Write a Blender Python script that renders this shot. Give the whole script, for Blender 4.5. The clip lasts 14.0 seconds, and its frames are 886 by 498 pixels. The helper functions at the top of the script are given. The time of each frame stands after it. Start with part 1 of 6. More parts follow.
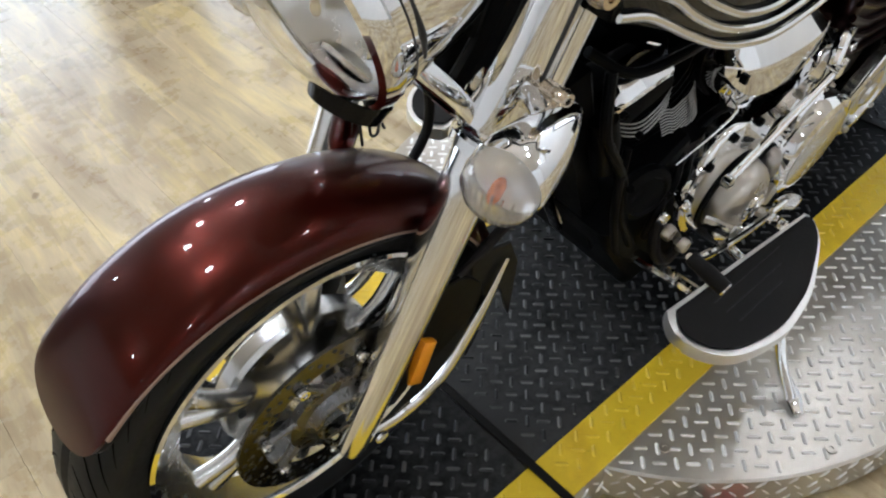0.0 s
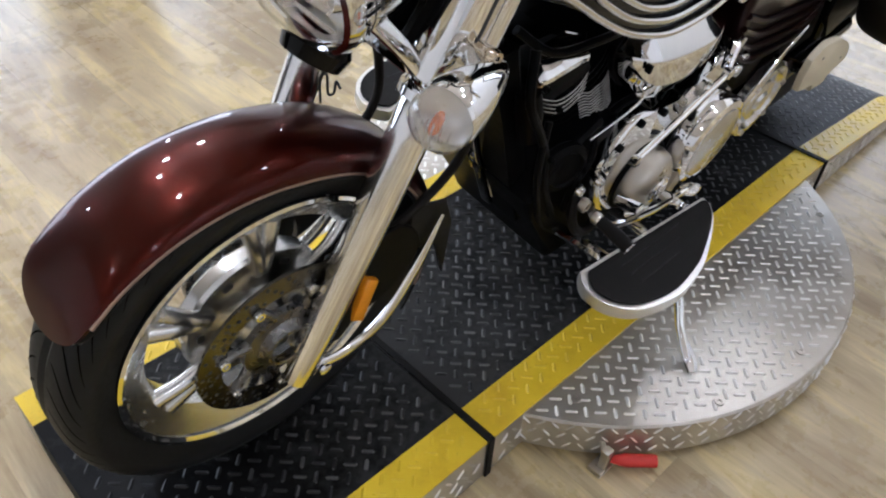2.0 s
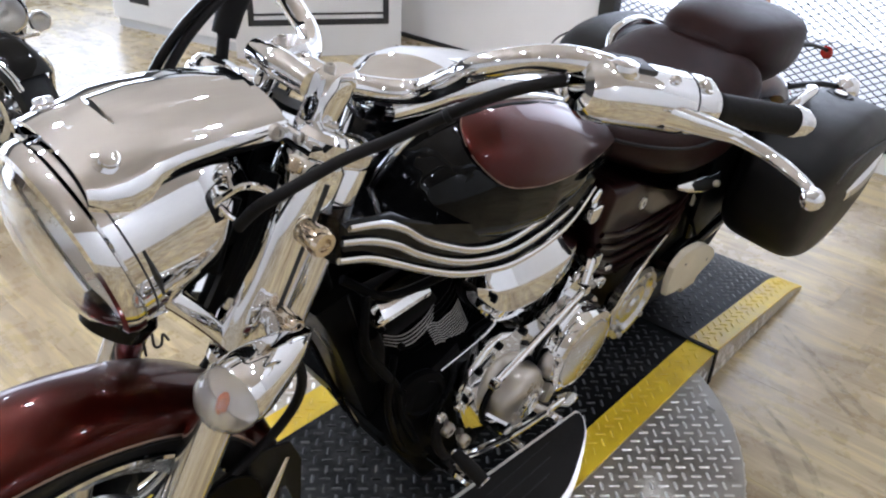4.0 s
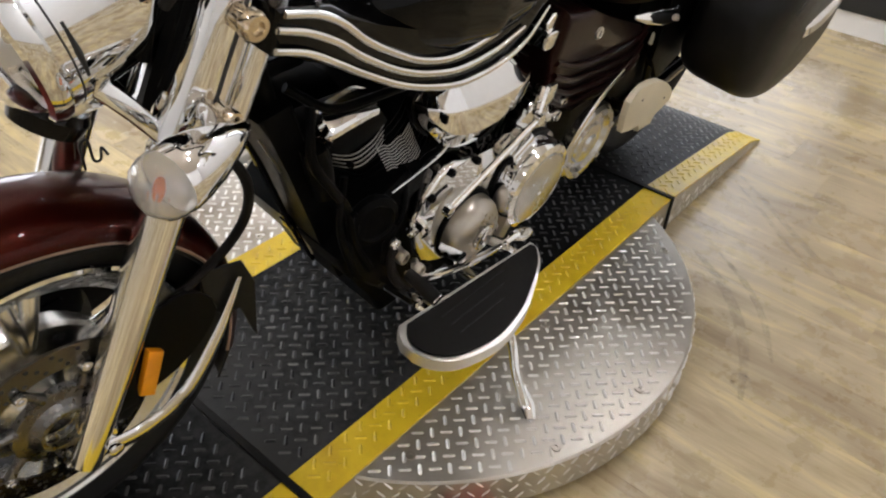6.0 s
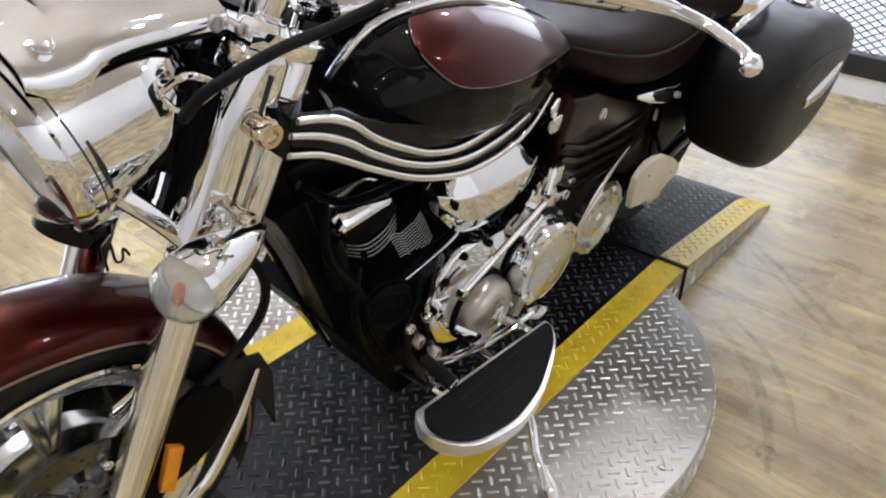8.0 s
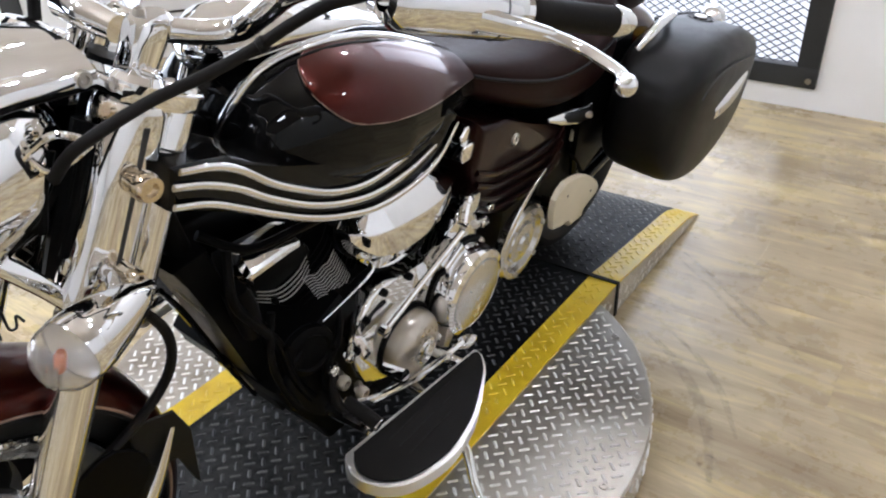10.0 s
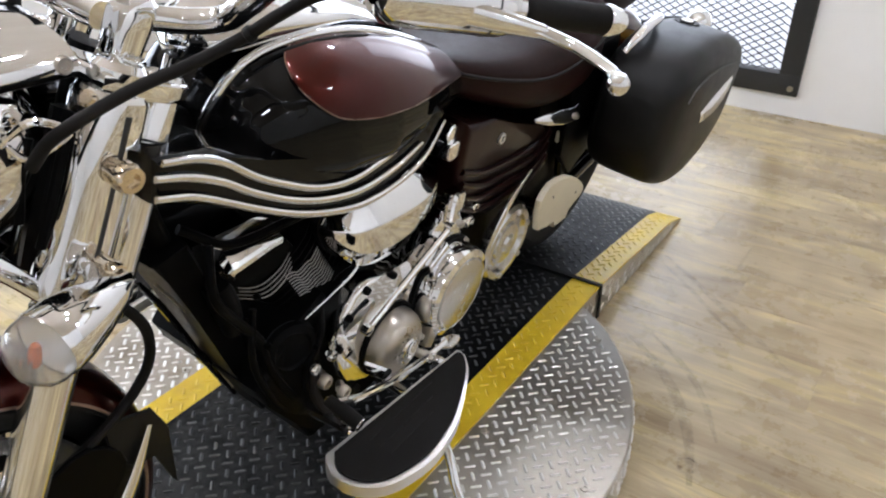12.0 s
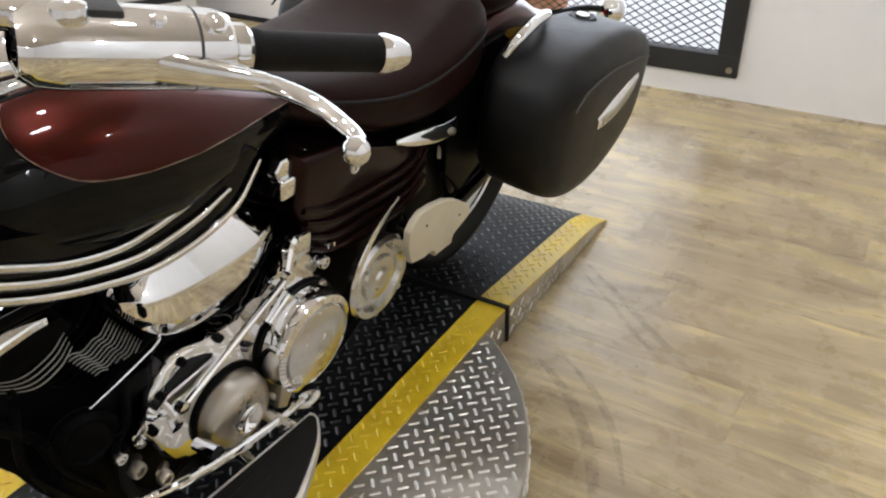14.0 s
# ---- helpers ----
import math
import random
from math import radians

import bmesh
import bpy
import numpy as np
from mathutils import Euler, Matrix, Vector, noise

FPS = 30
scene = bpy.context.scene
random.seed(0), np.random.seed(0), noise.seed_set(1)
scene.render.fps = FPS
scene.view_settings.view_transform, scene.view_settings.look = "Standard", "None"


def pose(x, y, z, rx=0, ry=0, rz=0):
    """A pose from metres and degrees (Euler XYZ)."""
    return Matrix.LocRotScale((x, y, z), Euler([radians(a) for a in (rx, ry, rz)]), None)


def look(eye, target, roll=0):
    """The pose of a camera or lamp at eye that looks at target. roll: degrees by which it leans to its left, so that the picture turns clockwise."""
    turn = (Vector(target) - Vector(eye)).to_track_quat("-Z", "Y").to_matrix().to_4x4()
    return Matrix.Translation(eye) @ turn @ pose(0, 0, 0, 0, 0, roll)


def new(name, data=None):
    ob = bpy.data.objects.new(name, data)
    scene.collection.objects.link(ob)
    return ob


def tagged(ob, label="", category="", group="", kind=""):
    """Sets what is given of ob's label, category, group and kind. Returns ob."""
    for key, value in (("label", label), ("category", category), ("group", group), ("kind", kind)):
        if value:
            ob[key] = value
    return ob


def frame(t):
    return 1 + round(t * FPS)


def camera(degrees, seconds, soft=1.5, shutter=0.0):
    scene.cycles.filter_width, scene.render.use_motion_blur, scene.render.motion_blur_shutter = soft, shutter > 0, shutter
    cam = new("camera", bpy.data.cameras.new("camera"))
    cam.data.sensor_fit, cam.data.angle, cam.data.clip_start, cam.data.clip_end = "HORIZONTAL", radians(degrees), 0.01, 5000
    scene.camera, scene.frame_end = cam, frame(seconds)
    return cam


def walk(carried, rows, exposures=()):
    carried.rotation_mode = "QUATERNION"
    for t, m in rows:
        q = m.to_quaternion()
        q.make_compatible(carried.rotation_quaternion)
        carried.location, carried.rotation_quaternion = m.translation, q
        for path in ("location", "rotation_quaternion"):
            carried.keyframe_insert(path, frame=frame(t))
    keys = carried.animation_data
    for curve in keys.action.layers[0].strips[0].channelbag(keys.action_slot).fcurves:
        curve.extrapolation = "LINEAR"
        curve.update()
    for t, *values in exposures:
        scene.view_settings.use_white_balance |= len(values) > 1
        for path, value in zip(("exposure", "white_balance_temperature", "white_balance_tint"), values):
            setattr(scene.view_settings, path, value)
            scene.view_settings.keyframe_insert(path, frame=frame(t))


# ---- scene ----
cam = camera(60.1, 14.0, soft=2.15)
PATH = [
    (0, (-0.228, -0.664, 1.226), (0.746, 0.524, -0.234), -3.2),
    (0.5, (-0.351, -0.712, 1.209), (0.483, 0.472, -0.338), 0.1),
    (1, (-0.403, -0.734, 1.216), (0.428, 0.513, -0.283), 0.8),
    (1.5, (-0.389, -0.744, 1.233), (0.572, 0.454, -0.228), 1.3),
    (2, (-0.353, -0.789, 1.241), (0.789, 0.313, -0.164), 3.3),
    (2.5, (-0.261, -0.831, 1.274), (0.899, 0.335, -0.065), 1.2),
    (3, (-0.187, -0.868, 1.335), (1.059, 0.378, 0.155), -0.6),
    (3.2, (-0.164, -0.827, 1.344), (1.137, 0.442, 0.253), 0.6),
    (5.3, (-0.189, -0.929, 1.312), (1.230, 0.213, 0.225), 3.3),
    (5.5, (-0.189, -0.930, 1.289), (1.193, 0.185, 0.130), 3.4),
    (6, (-0.189, -0.918, 1.244), (1.133, 0.114, -0.052), 3.7),
    (6.5, (-0.199, -0.913, 1.256), (1.077, 0.269, 0.045), 1.0),
    (7, (-0.197, -0.914, 1.258), (1.105, 0.241, 0.048), 0.6),
    (7.5, (-0.188, -0.921, 1.262), (1.144, 0.198, 0.052), 0.8),
    (8, (-0.185, -0.921, 1.277), (1.186, 0.220, 0.133), 0.7),
    (8.5, (-0.165, -0.943, 1.282), (1.272, 0.145, 0.166), -0.4),
    (9, (-0.146, -0.972, 1.284), (1.331, 0.109, 0.215), -2.1),
    (11.5, (-0.128, -0.953, 1.266), (1.370, 0.086, 0.182), -0.7),
    (12, (-0.129, -0.954, 1.268), (1.382, 0.073, 0.193), -0.1),
    (12.5, (-0.134, -0.950, 1.274), (1.390, 0.055, 0.195), 0.3),
    (13, (-0.120, -0.960, 1.269), (1.420, -0.023, 0.154), -3.3),
    (13.5, (0.035, -1.025, 1.276), (1.527, 0.024, 0.195), -0.7),
    (14, (0.184, -1.032, 1.269), (1.693, -0.059, 0.141), -2.0),
]
walk(cam, [(t, look(eye, target, roll)) for t, eye, target, roll in PATH], exposures=((0.0, -0.05, 5660, 10), (0.5, 0.00, 5670, 11), (1.0, -0.01, 5620, 12), (3.0, -0.17, 5570, 16), (5.5, -0.09, 5850, 14), (6.0, -0.10, 6250, 14), (6.5, -0.08, 5900, 13), (9.0, 0.03, 5750, 14), (12.5, -0.03, 5850, 13), (14.0, -0.12, 6100, 12)))

# ---- world and light ----
world = bpy.data.worlds.new("room_air")
scene.world = world
world.use_nodes = True
world.node_tree.nodes["Background"].inputs[0].default_value = (0.95, 0.97, 1.0, 1)
world.node_tree.nodes["Background"].inputs[1].default_value = 0.25


def area(name, eye, target, w, h, watts, colour):
    data = bpy.data.lights.new(name, "AREA")
    data.shape, data.size, data.size_y, data.energy, data.color = "RECTANGLE", w, h, watts, colour
    ob = new(name, data)
    ob.matrix_world = look(eye, target)
    return ob


# daylight that comes in through the mesh window of the end wall
area("window_daylight", (3.50, 0.68, 1.27), (0.5, 0.68, 1.20), 1.6, 2.0, 15, (0.88, 0.95, 1.0))

# daylight through the glazed shop front of the north wall
area("shop_front_daylight", (-0.12, 6.16, 1.45), (-0.12, 0.0, 1.45), 6.8, 1.8, 120, (0.88, 0.95, 1.0))

# ---- materials ----
def material(name, build):
    m = bpy.data.materials.new(name)
    m.use_nodes = True
    nt = m.node_tree
    p = nt.nodes["Principled BSDF"]
    build(nt, p)
    return m


def coords(nt, scale=(1, 1, 1), space="Object"):
    tc = nt.nodes.new("ShaderNodeTexCoord")
    mp = nt.nodes.new("ShaderNodeMapping")
    mp.inputs["Scale"].default_value = scale
    nt.links.new(tc.outputs[space], mp.inputs["Vector"])
    return mp.outputs["Vector"]


def noise_tex(nt, vec, scale, detail=3.0, rough=0.55, distort=0.0):
    n = nt.nodes.new("ShaderNodeTexNoise")
    n.inputs["Scale"].default_value, n.inputs["Detail"].default_value = scale, detail
    n.inputs["Roughness"].default_value, n.inputs["Distortion"].default_value = rough, distort
    nt.links.new(vec, n.inputs["Vector"])
    return n.outputs["Fac"]


def ramp(nt, fac, stops):
    r = nt.nodes.new("ShaderNodeValToRGB")
    while len(r.color_ramp.elements) < len(stops):
        r.color_ramp.elements.new(0.5)
    for e, (pos, col) in zip(r.color_ramp.elements, stops):
        e.position, e.color = pos, (*col, 1)
    nt.links.new(fac, r.inputs["Fac"])
    return r.outputs["Color"]


def remap(nt, fac, a, b, lo, hi):
    r = nt.nodes.new("ShaderNodeMapRange")
    for i, v in enumerate((a, b, lo, hi)):
        r.inputs[i + 1].default_value = v
    nt.links.new(fac, r.inputs[0])
    return r.outputs[0]


def bump(nt, p, height, strength=0.2, dist=0.002):
    b = nt.nodes.new("ShaderNodeBump")
    b.inputs["Strength"].default_value, b.inputs["Distance"].default_value = strength, dist
    nt.links.new(height, b.inputs["Height"])
    nt.links.new(b.outputs["Normal"], p.inputs["Normal"])


def mix(nt, fac, a, b, how="MIX"):
    m = nt.nodes.new("ShaderNodeMix")
    m.data_type, m.blend_type = "RGBA", how
    for sock, v in ((m.inputs["Factor"], fac), (m.inputs["A"], a), (m.inputs["B"], b)):
        if isinstance(v, (int, float)):
            sock.default_value = v
        elif isinstance(v, tuple):
            sock.default_value = (*v, 1)
        else:
            nt.links.new(v, sock)
    return m.outputs["Result"]


def plain(name, colour, rough=0.5, metal=0.0, grain=60.0, vary=0.12, coat=0.0, relief=0.0, dirt=0.08, spec=0.5, coat_ior=1.36):
    """A surface with a fine grain in its gloss, faint blotches in its colour, and a little relief."""
    def build(nt, p):
        v = coords(nt)
        big, fine = noise_tex(nt, v, grain * 0.08, 4), noise_tex(nt, v, grain, 5)
        lo, hi = tuple(c * (1 - vary) for c in colour), tuple(min(1, c * (1 + vary)) for c in colour)
        nt.links.new(ramp(nt, big, [(0.3, lo), (0.7, hi)]), p.inputs["Base Color"])
        nt.links.new(remap(nt, mix(nt, 0.5, big, fine), 0.3, 0.7, max(0.01, rough - dirt), min(1, rough + dirt)), p.inputs["Roughness"])
        p.inputs["Metallic"].default_value = metal
        p.inputs["Specular IOR Level"].default_value = spec
        p.inputs["Coat Weight"].default_value, p.inputs["Coat Roughness"].default_value = coat, 0.03
        p.inputs["Coat IOR"].default_value = coat_ior
        if relief:
            bump(nt, p, fine, relief, 0.001)
    return material(name, build)


CHROME = plain("chrome_plating", (0.85, 0.855, 0.865), 0.04, 1.0, 30, 0.03, dirt=0.025)
SATIN = plain("satin_cast_metal", (0.50, 0.465, 0.41), 0.30, 1.0, 90, 0.05, dirt=0.04)
CAST = plain("buffed_cast_aluminium", (0.70, 0.70, 0.69), 0.24, 1.0, 60, 0.08, dirt=0.06)
POLISHED = plain("polished_aluminium", (0.86, 0.855, 0.84), 0.10, 1.0, 60, 0.06, dirt=0.05)
LEGMET = plain("buffed_fork_chrome", (0.88, 0.88, 0.885), 0.13, 1.0, 40, 0.03, dirt=0.04)
RIMMET = plain("satin_light_alloy", (0.80, 0.79, 0.76), 0.34, 0.9, 90, 0.05, relief=0.03, dirt=0.06)
DARKMET = plain("dark_anodised_metal", (0.16, 0.155, 0.15), 0.28, 1.0, 80, 0.1)
BOWL = plain("bright_lamp_reflector", (0.90, 0.90, 0.89), 0.30, 1.0, 60, 0.03)
BRUSHED = plain("beige_powder_coat", (0.62, 0.56, 0.42), 0.42, 0.0, 140, 0.06, relief=0.04)
RED = plain("dark_red_metallic_paint", (0.046, 0.0048, 0.0022), 0.30, 0.8, 40, 0.10, coat=1.0, dirt=0.03, spec=0.1, coat_ior=1.24)
PLUM = plain("plum_brown_metallic_paint", (0.015, 0.0040, 0.0036), 0.36, 0.7, 40, 0.10, coat=1.0, dirt=0.05, spec=0.1, coat_ior=1.20)
BLACK = plain("black_gloss_paint", (0.0035, 0.0035, 0.0035), 0.12, 0.0, 40, 0.1, coat=1.0, dirt=0.03, spec=0.0, coat_ior=1.27)
CASE = plain("black_engine_enamel", (0.0025, 0.0025, 0.0025), 0.40, 0.0, 90, 0.25, relief=0.08, spec=0.05)
FINS = plain("bare_machined_fin_edge", (0.40, 0.39, 0.37), 0.34, 1.0, 90, 0.1)
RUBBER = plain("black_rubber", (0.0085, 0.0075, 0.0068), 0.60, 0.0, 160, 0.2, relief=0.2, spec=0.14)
TYRE = plain("tyre_rubber", (0.012, 0.012, 0.012), 0.50, 0.0, 120, 0.25, relief=0.12, spec=0.18)
GROOVE = plain("tread_groove_black", (0.002, 0.002, 0.002), 0.9, 0.0, 60, 0.1, spec=0.0)
LEATHER = plain("black_brown_leather", (0.016, 0.0062, 0.0054), 0.40, 0.0, 300, 0.2, relief=0.3, dirt=0.08, spec=0.09)
BAGSKIN = plain("black_textured_bag_shell", (0.0065, 0.0062, 0.006), 0.42, 0.0, 420, 0.2, relief=0.5, dirt=0.08, spec=0.26)
PLASTIC = plain("black_plastic", (0.006, 0.006, 0.006), 0.45, 0.0, 150, 0.2, spec=0.2)
AMBER = plain("amber_reflector", (0.80, 0.29, 0.008), 0.18, 0.0, 200, 0.15, coat=0.6)
BULB = plain("orange_bulb", (0.95, 0.20, 0.015), 0.25, 0.0, 100, 0.1)
REDLENS = plain("red_lens", (0.35, 0.01, 0.01), 0.12, 0.0, 100, 0.1, coat=0.5)
BRASS = plain("dark_brake_disc_steel", (0.13, 0.125, 0.115), 0.24, 1.0, 120, 0.15)
GOLD = plain("warm_nickel", (0.72, 0.62, 0.48), 0.16, 1.0, 60, 0.08)
STRIPE = plain("thin_tan_pin_stripe", (0.30, 0.20, 0.15), 0.35, 0.2, 60, 0.1)
HANDLE = plain("red_handle_grip", (0.55, 0.03, 0.02), 0.4, 0.0, 90, 0.15)
DARKW = plain("dark_grey_wall_paint", (0.10, 0.098, 0.095), 0.6, 0.0, 30, 0.1, relief=0.06)
WALL = plain("white_wall_paint", (0.89, 0.885, 0.87), 0.6, 0.0, 30, 0.03, relief=0.06)
CEIL = plain("pale_tan_ceiling_panel", (0.44, 0.385, 0.315), 0.8, 0.0, 12, 0.05)
STEELF = plain("black_window_steel", (0.025, 0.026, 0.027), 0.5, 0.2, 60, 0.25, relief=0.1)
INK = plain("black_print", (0.02, 0.02, 0.02), 0.5)
PAPER = plain("white_print_paper", (0.75, 0.75, 0.74), 0.5, 0.0, 20, 0.03)
BRICKC = plain("orange_brown_brick", (0.42, 0.20, 0.10), 0.8, 0.0, 40, 0.2, relief=0.2)
GREYW = plain("pale_grey_panel", (0.66, 0.67, 0.67), 0.5, 0.0, 15, 0.04)


def _glass(nt, p):
    p.inputs["Base Color"].default_value = (0.96, 0.955, 0.95, 1)
    p.inputs["Transmission Weight"].default_value = 0.90
    p.inputs["Roughness"].default_value, p.inputs["IOR"].default_value = 0.16, 1.2
    p.inputs["Coat Weight"].default_value, p.inputs["Coat Roughness"].default_value = 0.8, 0.04
    w = nt.nodes.new("ShaderNodeTexWave")
    w.inputs["Scale"].default_value = 40
    nt.links.new(coords(nt), w.inputs["Vector"])
    bump(nt, p, w.outputs["Fac"], 0.12, 0.001)


GLASS = material("frosted_fluted_lens", _glass)


def _clear(nt, p):
    p.inputs["Base Color"].default_value = (0.98, 0.98, 0.98, 1)
    p.inputs["Transmission Weight"].default_value = 1.0
    p.inputs["Roughness"].default_value, p.inputs["IOR"].default_value = 0.02, 1.45


CLEAR = material("clear_lamp_glass", _clear)


def _wood(nt, p):
    info = nt.nodes.new("ShaderNodeObjectInfo")
    geo = nt.nodes.new("ShaderNodeNewGeometry")
    mp = nt.nodes.new("ShaderNodeMapping")
    nt.links.new(geo.outputs["Position"], mp.inputs["Vector"])
    cmb = nt.nodes.new("ShaderNodeCombineXYZ")
    mul = nt.nodes.new("ShaderNodeMath")
    mul.operation = "MULTIPLY"
    mul.inputs[1].default_value = 37.0
    nt.links.new(info.outputs["Random"], mul.inputs[0])
    nt.links.new(mul.outputs[0], cmb.inputs[0])
    nt.links.new(mul.outputs[0], cmb.inputs[1])
    nt.links.new(cmb.outputs[0], mp.inputs["Location"])
    mp.inputs["Scale"].default_value = (7.0, 1.15, 1)
    streak = noise_tex(nt, mp.outputs["Vector"], 1.7, 5, 0.60, 0.5)
    mp2 = nt.nodes.new("ShaderNodeMapping")
    nt.links.new(geo.outputs["Position"], mp2.inputs["Vector"])
    mp2.inputs["Scale"].default_value = (55.0, 4.0, 1)
    grain = noise_tex(nt, mp2.outputs["Vector"], 2.2, 6, 0.65, 0.5)
    blotch = noise_tex(nt, geo.outputs["Position"], 2.6, 4, 0.6)
    scuff = noise_tex(nt, geo.outputs["Position"], 14.0, 5, 0.7)
    base = ramp(nt, streak, [(0.27, (0.30, 0.225, 0.125)), (0.41, (0.43, 0.345, 0.205)), (0.51, (0.51, 0.42, 0.255)), (0.60, (0.65, 0.54, 0.29)), (0.71, (0.585, 0.47, 0.235)), (0.85, (0.40, 0.305, 0.16))])
    tone = ramp(nt, info.outputs["Random"], [(0.0, (0.90, 0.885, 0.87)), (0.5, (0.98, 0.98, 0.98)), (1.0, (1.05, 1.035, 1.0))])
    c = mix(nt, 1.0, base, tone, "MULTIPLY")
    c = mix(nt, 1.0, c, ramp(nt, grain, [(0.3, (0.86, 0.85, 0.84)), (0.65, (1.04, 1.04, 1.04))]), "MULTIPLY")
    c = mix(nt, 1.0, c, ramp(nt, blotch, [(0.32, (0.84, 0.82, 0.80)), (0.6, (1.04, 1.04, 1.04))]), "MULTIPLY")
    # short dark cracks and small knots of the printed grain
    mp3 = nt.nodes.new("ShaderNodeMapping")
    nt.links.new(mp.outputs["Vector"], mp3.inputs["Vector"])
    mp3.inputs["Scale"].default_value = (3.0, 3.2, 1)
    crack = noise_tex(nt, mp3.outputs["Vector"], 2.0, 3, 0.5, 0.3)
    c = mix(nt, 1.0, c, ramp(nt, crack, [(0.25, (0.62, 0.56, 0.50)), (0.31, (1, 1, 1))]), "MULTIPLY")
    knot = noise_tex(nt, geo.outputs["Position"], 16.0, 1, 0.4)
    c = mix(nt, 1.0, c, ramp(nt, knot, [(0.19, (0.50, 0.44, 0.38)), (0.23, (1, 1, 1))]), "MULTIPLY")
    nt.links.new(c, p.inputs["Base Color"])
    nt.links.new(remap(nt, mix(nt, 0.5, scuff, blotch), 0.3, 0.7, 0.22, 0.34), p.inputs["Roughness"])
    bump(nt, p, grain, 0.06, 0.001)


WOOD = material("vinyl_wood_plank", _wood)


def _scuff(nt, p):
    """A faint rubber mark: thin and patchy, so that the floor shows through."""
    geo = nt.nodes.new("ShaderNodeNewGeometry")
    a = noise_tex(nt, geo.outputs["Position"], 26.0, 5, 0.7)
    nt.links.new(remap(nt, a, 0.38, 0.72, 0.0, 0.42), p.inputs["Alpha"])
    p.inputs["Base Color"].default_value = (0.10, 0.08, 0.06, 1)
    p.inputs["Roughness"].default_value = 0.4


SCUFF = material("faint_rubber_scuff", _scuff)


def _deck(nt, p):
    """Black painted tread plate with random scuffs, and a sheen painted in along x."""
    geo = nt.nodes.new("ShaderNodeNewGeometry")
    a, b = noise_tex(nt, geo.outputs["Position"], 5.0, 5, 0.6), noise_tex(nt, geo.outputs["Position"], 60.0, 4, 0.6)
    sep = nt.nodes.new("ShaderNodeSeparateXYZ")
    nt.links.new(geo.outputs["Position"], sep.inputs[0])
    # glare put into the colour: paler on the centre plate's first stretch and the ramp's foot
    sheen_x = nt.nodes.new("ShaderNodeValToRGB")
    nt.links.new(remap(nt, sep.outputs["X"], -0.3, 2.3, 0.0, 1.0), sheen_x.inputs["Fac"])
    el = sheen_x.color_ramp.elements
    while len(el) < 6:
        el.new(0.5)
    for e, (x, v) in zip(el, ((-0.3, 0.0), (0.26, 0.09), (0.30, 0.22), (0.90, 0.0), (1.95, 0.0), (2.25, 0.35))):
        e.position, e.color = (x + 0.3) / 2.6, (v, v, v, 1)
    add = nt.nodes.new("ShaderNodeMath")
    nt.links.new(mix(nt, 0.35, a, b), add.inputs[0])
    nt.links.new(sheen_x.outputs["Color"], add.inputs[1])
    worn_lit = ramp(nt, add.outputs[0], [(0.52, (0, 0, 0)), (0.76, (1, 1, 1))])
    nt.links.new(mix(nt, worn_lit, (0.0045, 0.0045, 0.0046), (0.046, 0.046, 0.045)), p.inputs["Base Color"])
    nt.links.new(remap(nt, a, 0.3, 0.7, 0.42, 0.56), p.inputs["Roughness"])
    p.inputs["Specular IOR Level"].default_value = 0.08
    bump(nt, p, b, 0.15, 0.001)


DECK = material("black_painted_tread_plate", _deck)


def _tread(nt, p):
    geo = nt.nodes.new("ShaderNodeNewGeometry")
    a = noise_tex(nt, geo.outputs["Position"], 3.2, 5, 0.6)
    sep = nt.nodes.new("ShaderNodeSeparateXYZ")
    nt.links.new(geo.outputs["Position"], sep.inputs[0])
    add = nt.nodes.new("ShaderNodeMath")
    nt.links.new(mix(nt, 0.25, a, geo.outputs["Random Per Island"]), add.inputs[0])
    # bars turn paler along the rear ramp: window glints painted into their colour
    nt.links.new(remap(nt, sep.outputs["X"], 1.45, 2.25, 0.0, 0.45), add.inputs[1])
    worn_lit = ramp(nt, add.outputs[0], [(0.50, (0, 0, 0)), (0.90, (1, 1, 1))])
    nt.links.new(mix(nt, worn_lit, (0.012, 0.012, 0.012), (0.24, 0.24, 0.23)), p.inputs["Base Color"])
    nt.links.new(remap(nt, worn_lit, 0, 1, 0.0, 0.6), p.inputs["Metallic"])
    nt.links.new(remap(nt, a, 0.3, 0.7, 0.3, 0.48), p.inputs["Roughness"])
    p.inputs["Specular IOR Level"].default_value = 0.25


TREADB = material("worn_lit_black_tread_bar", _tread)


def _yellow(nt, p):
    geo = nt.nodes.new("ShaderNodeNewGeometry")
    a, b = noise_tex(nt, geo.outputs["Position"], 9.0, 6, 0.65), noise_tex(nt, geo.outputs["Position"], 90.0, 5, 0.6)
    c = ramp(nt, a, [(0.28, (0.60, 0.38, 0.012)), (0.5, (0.76, 0.53, 0.010)), (0.8, (0.82, 0.60, 0.02))])
    nt.links.new(mix(nt, ramp(nt, b, [(0.66, (0, 0, 0)), (0.80, (0.8, 0.8, 0.8))]), c, (0.12, 0.09, 0.03)), p.inputs["Base Color"])
    nt.links.new(remap(nt, a, 0.3, 0.7, 0.32, 0.55), p.inputs["Roughness"])
    bump(nt, p, b, 0.12, 0.001)


YELLOW = material("yellow_safety_paint", _yellow)


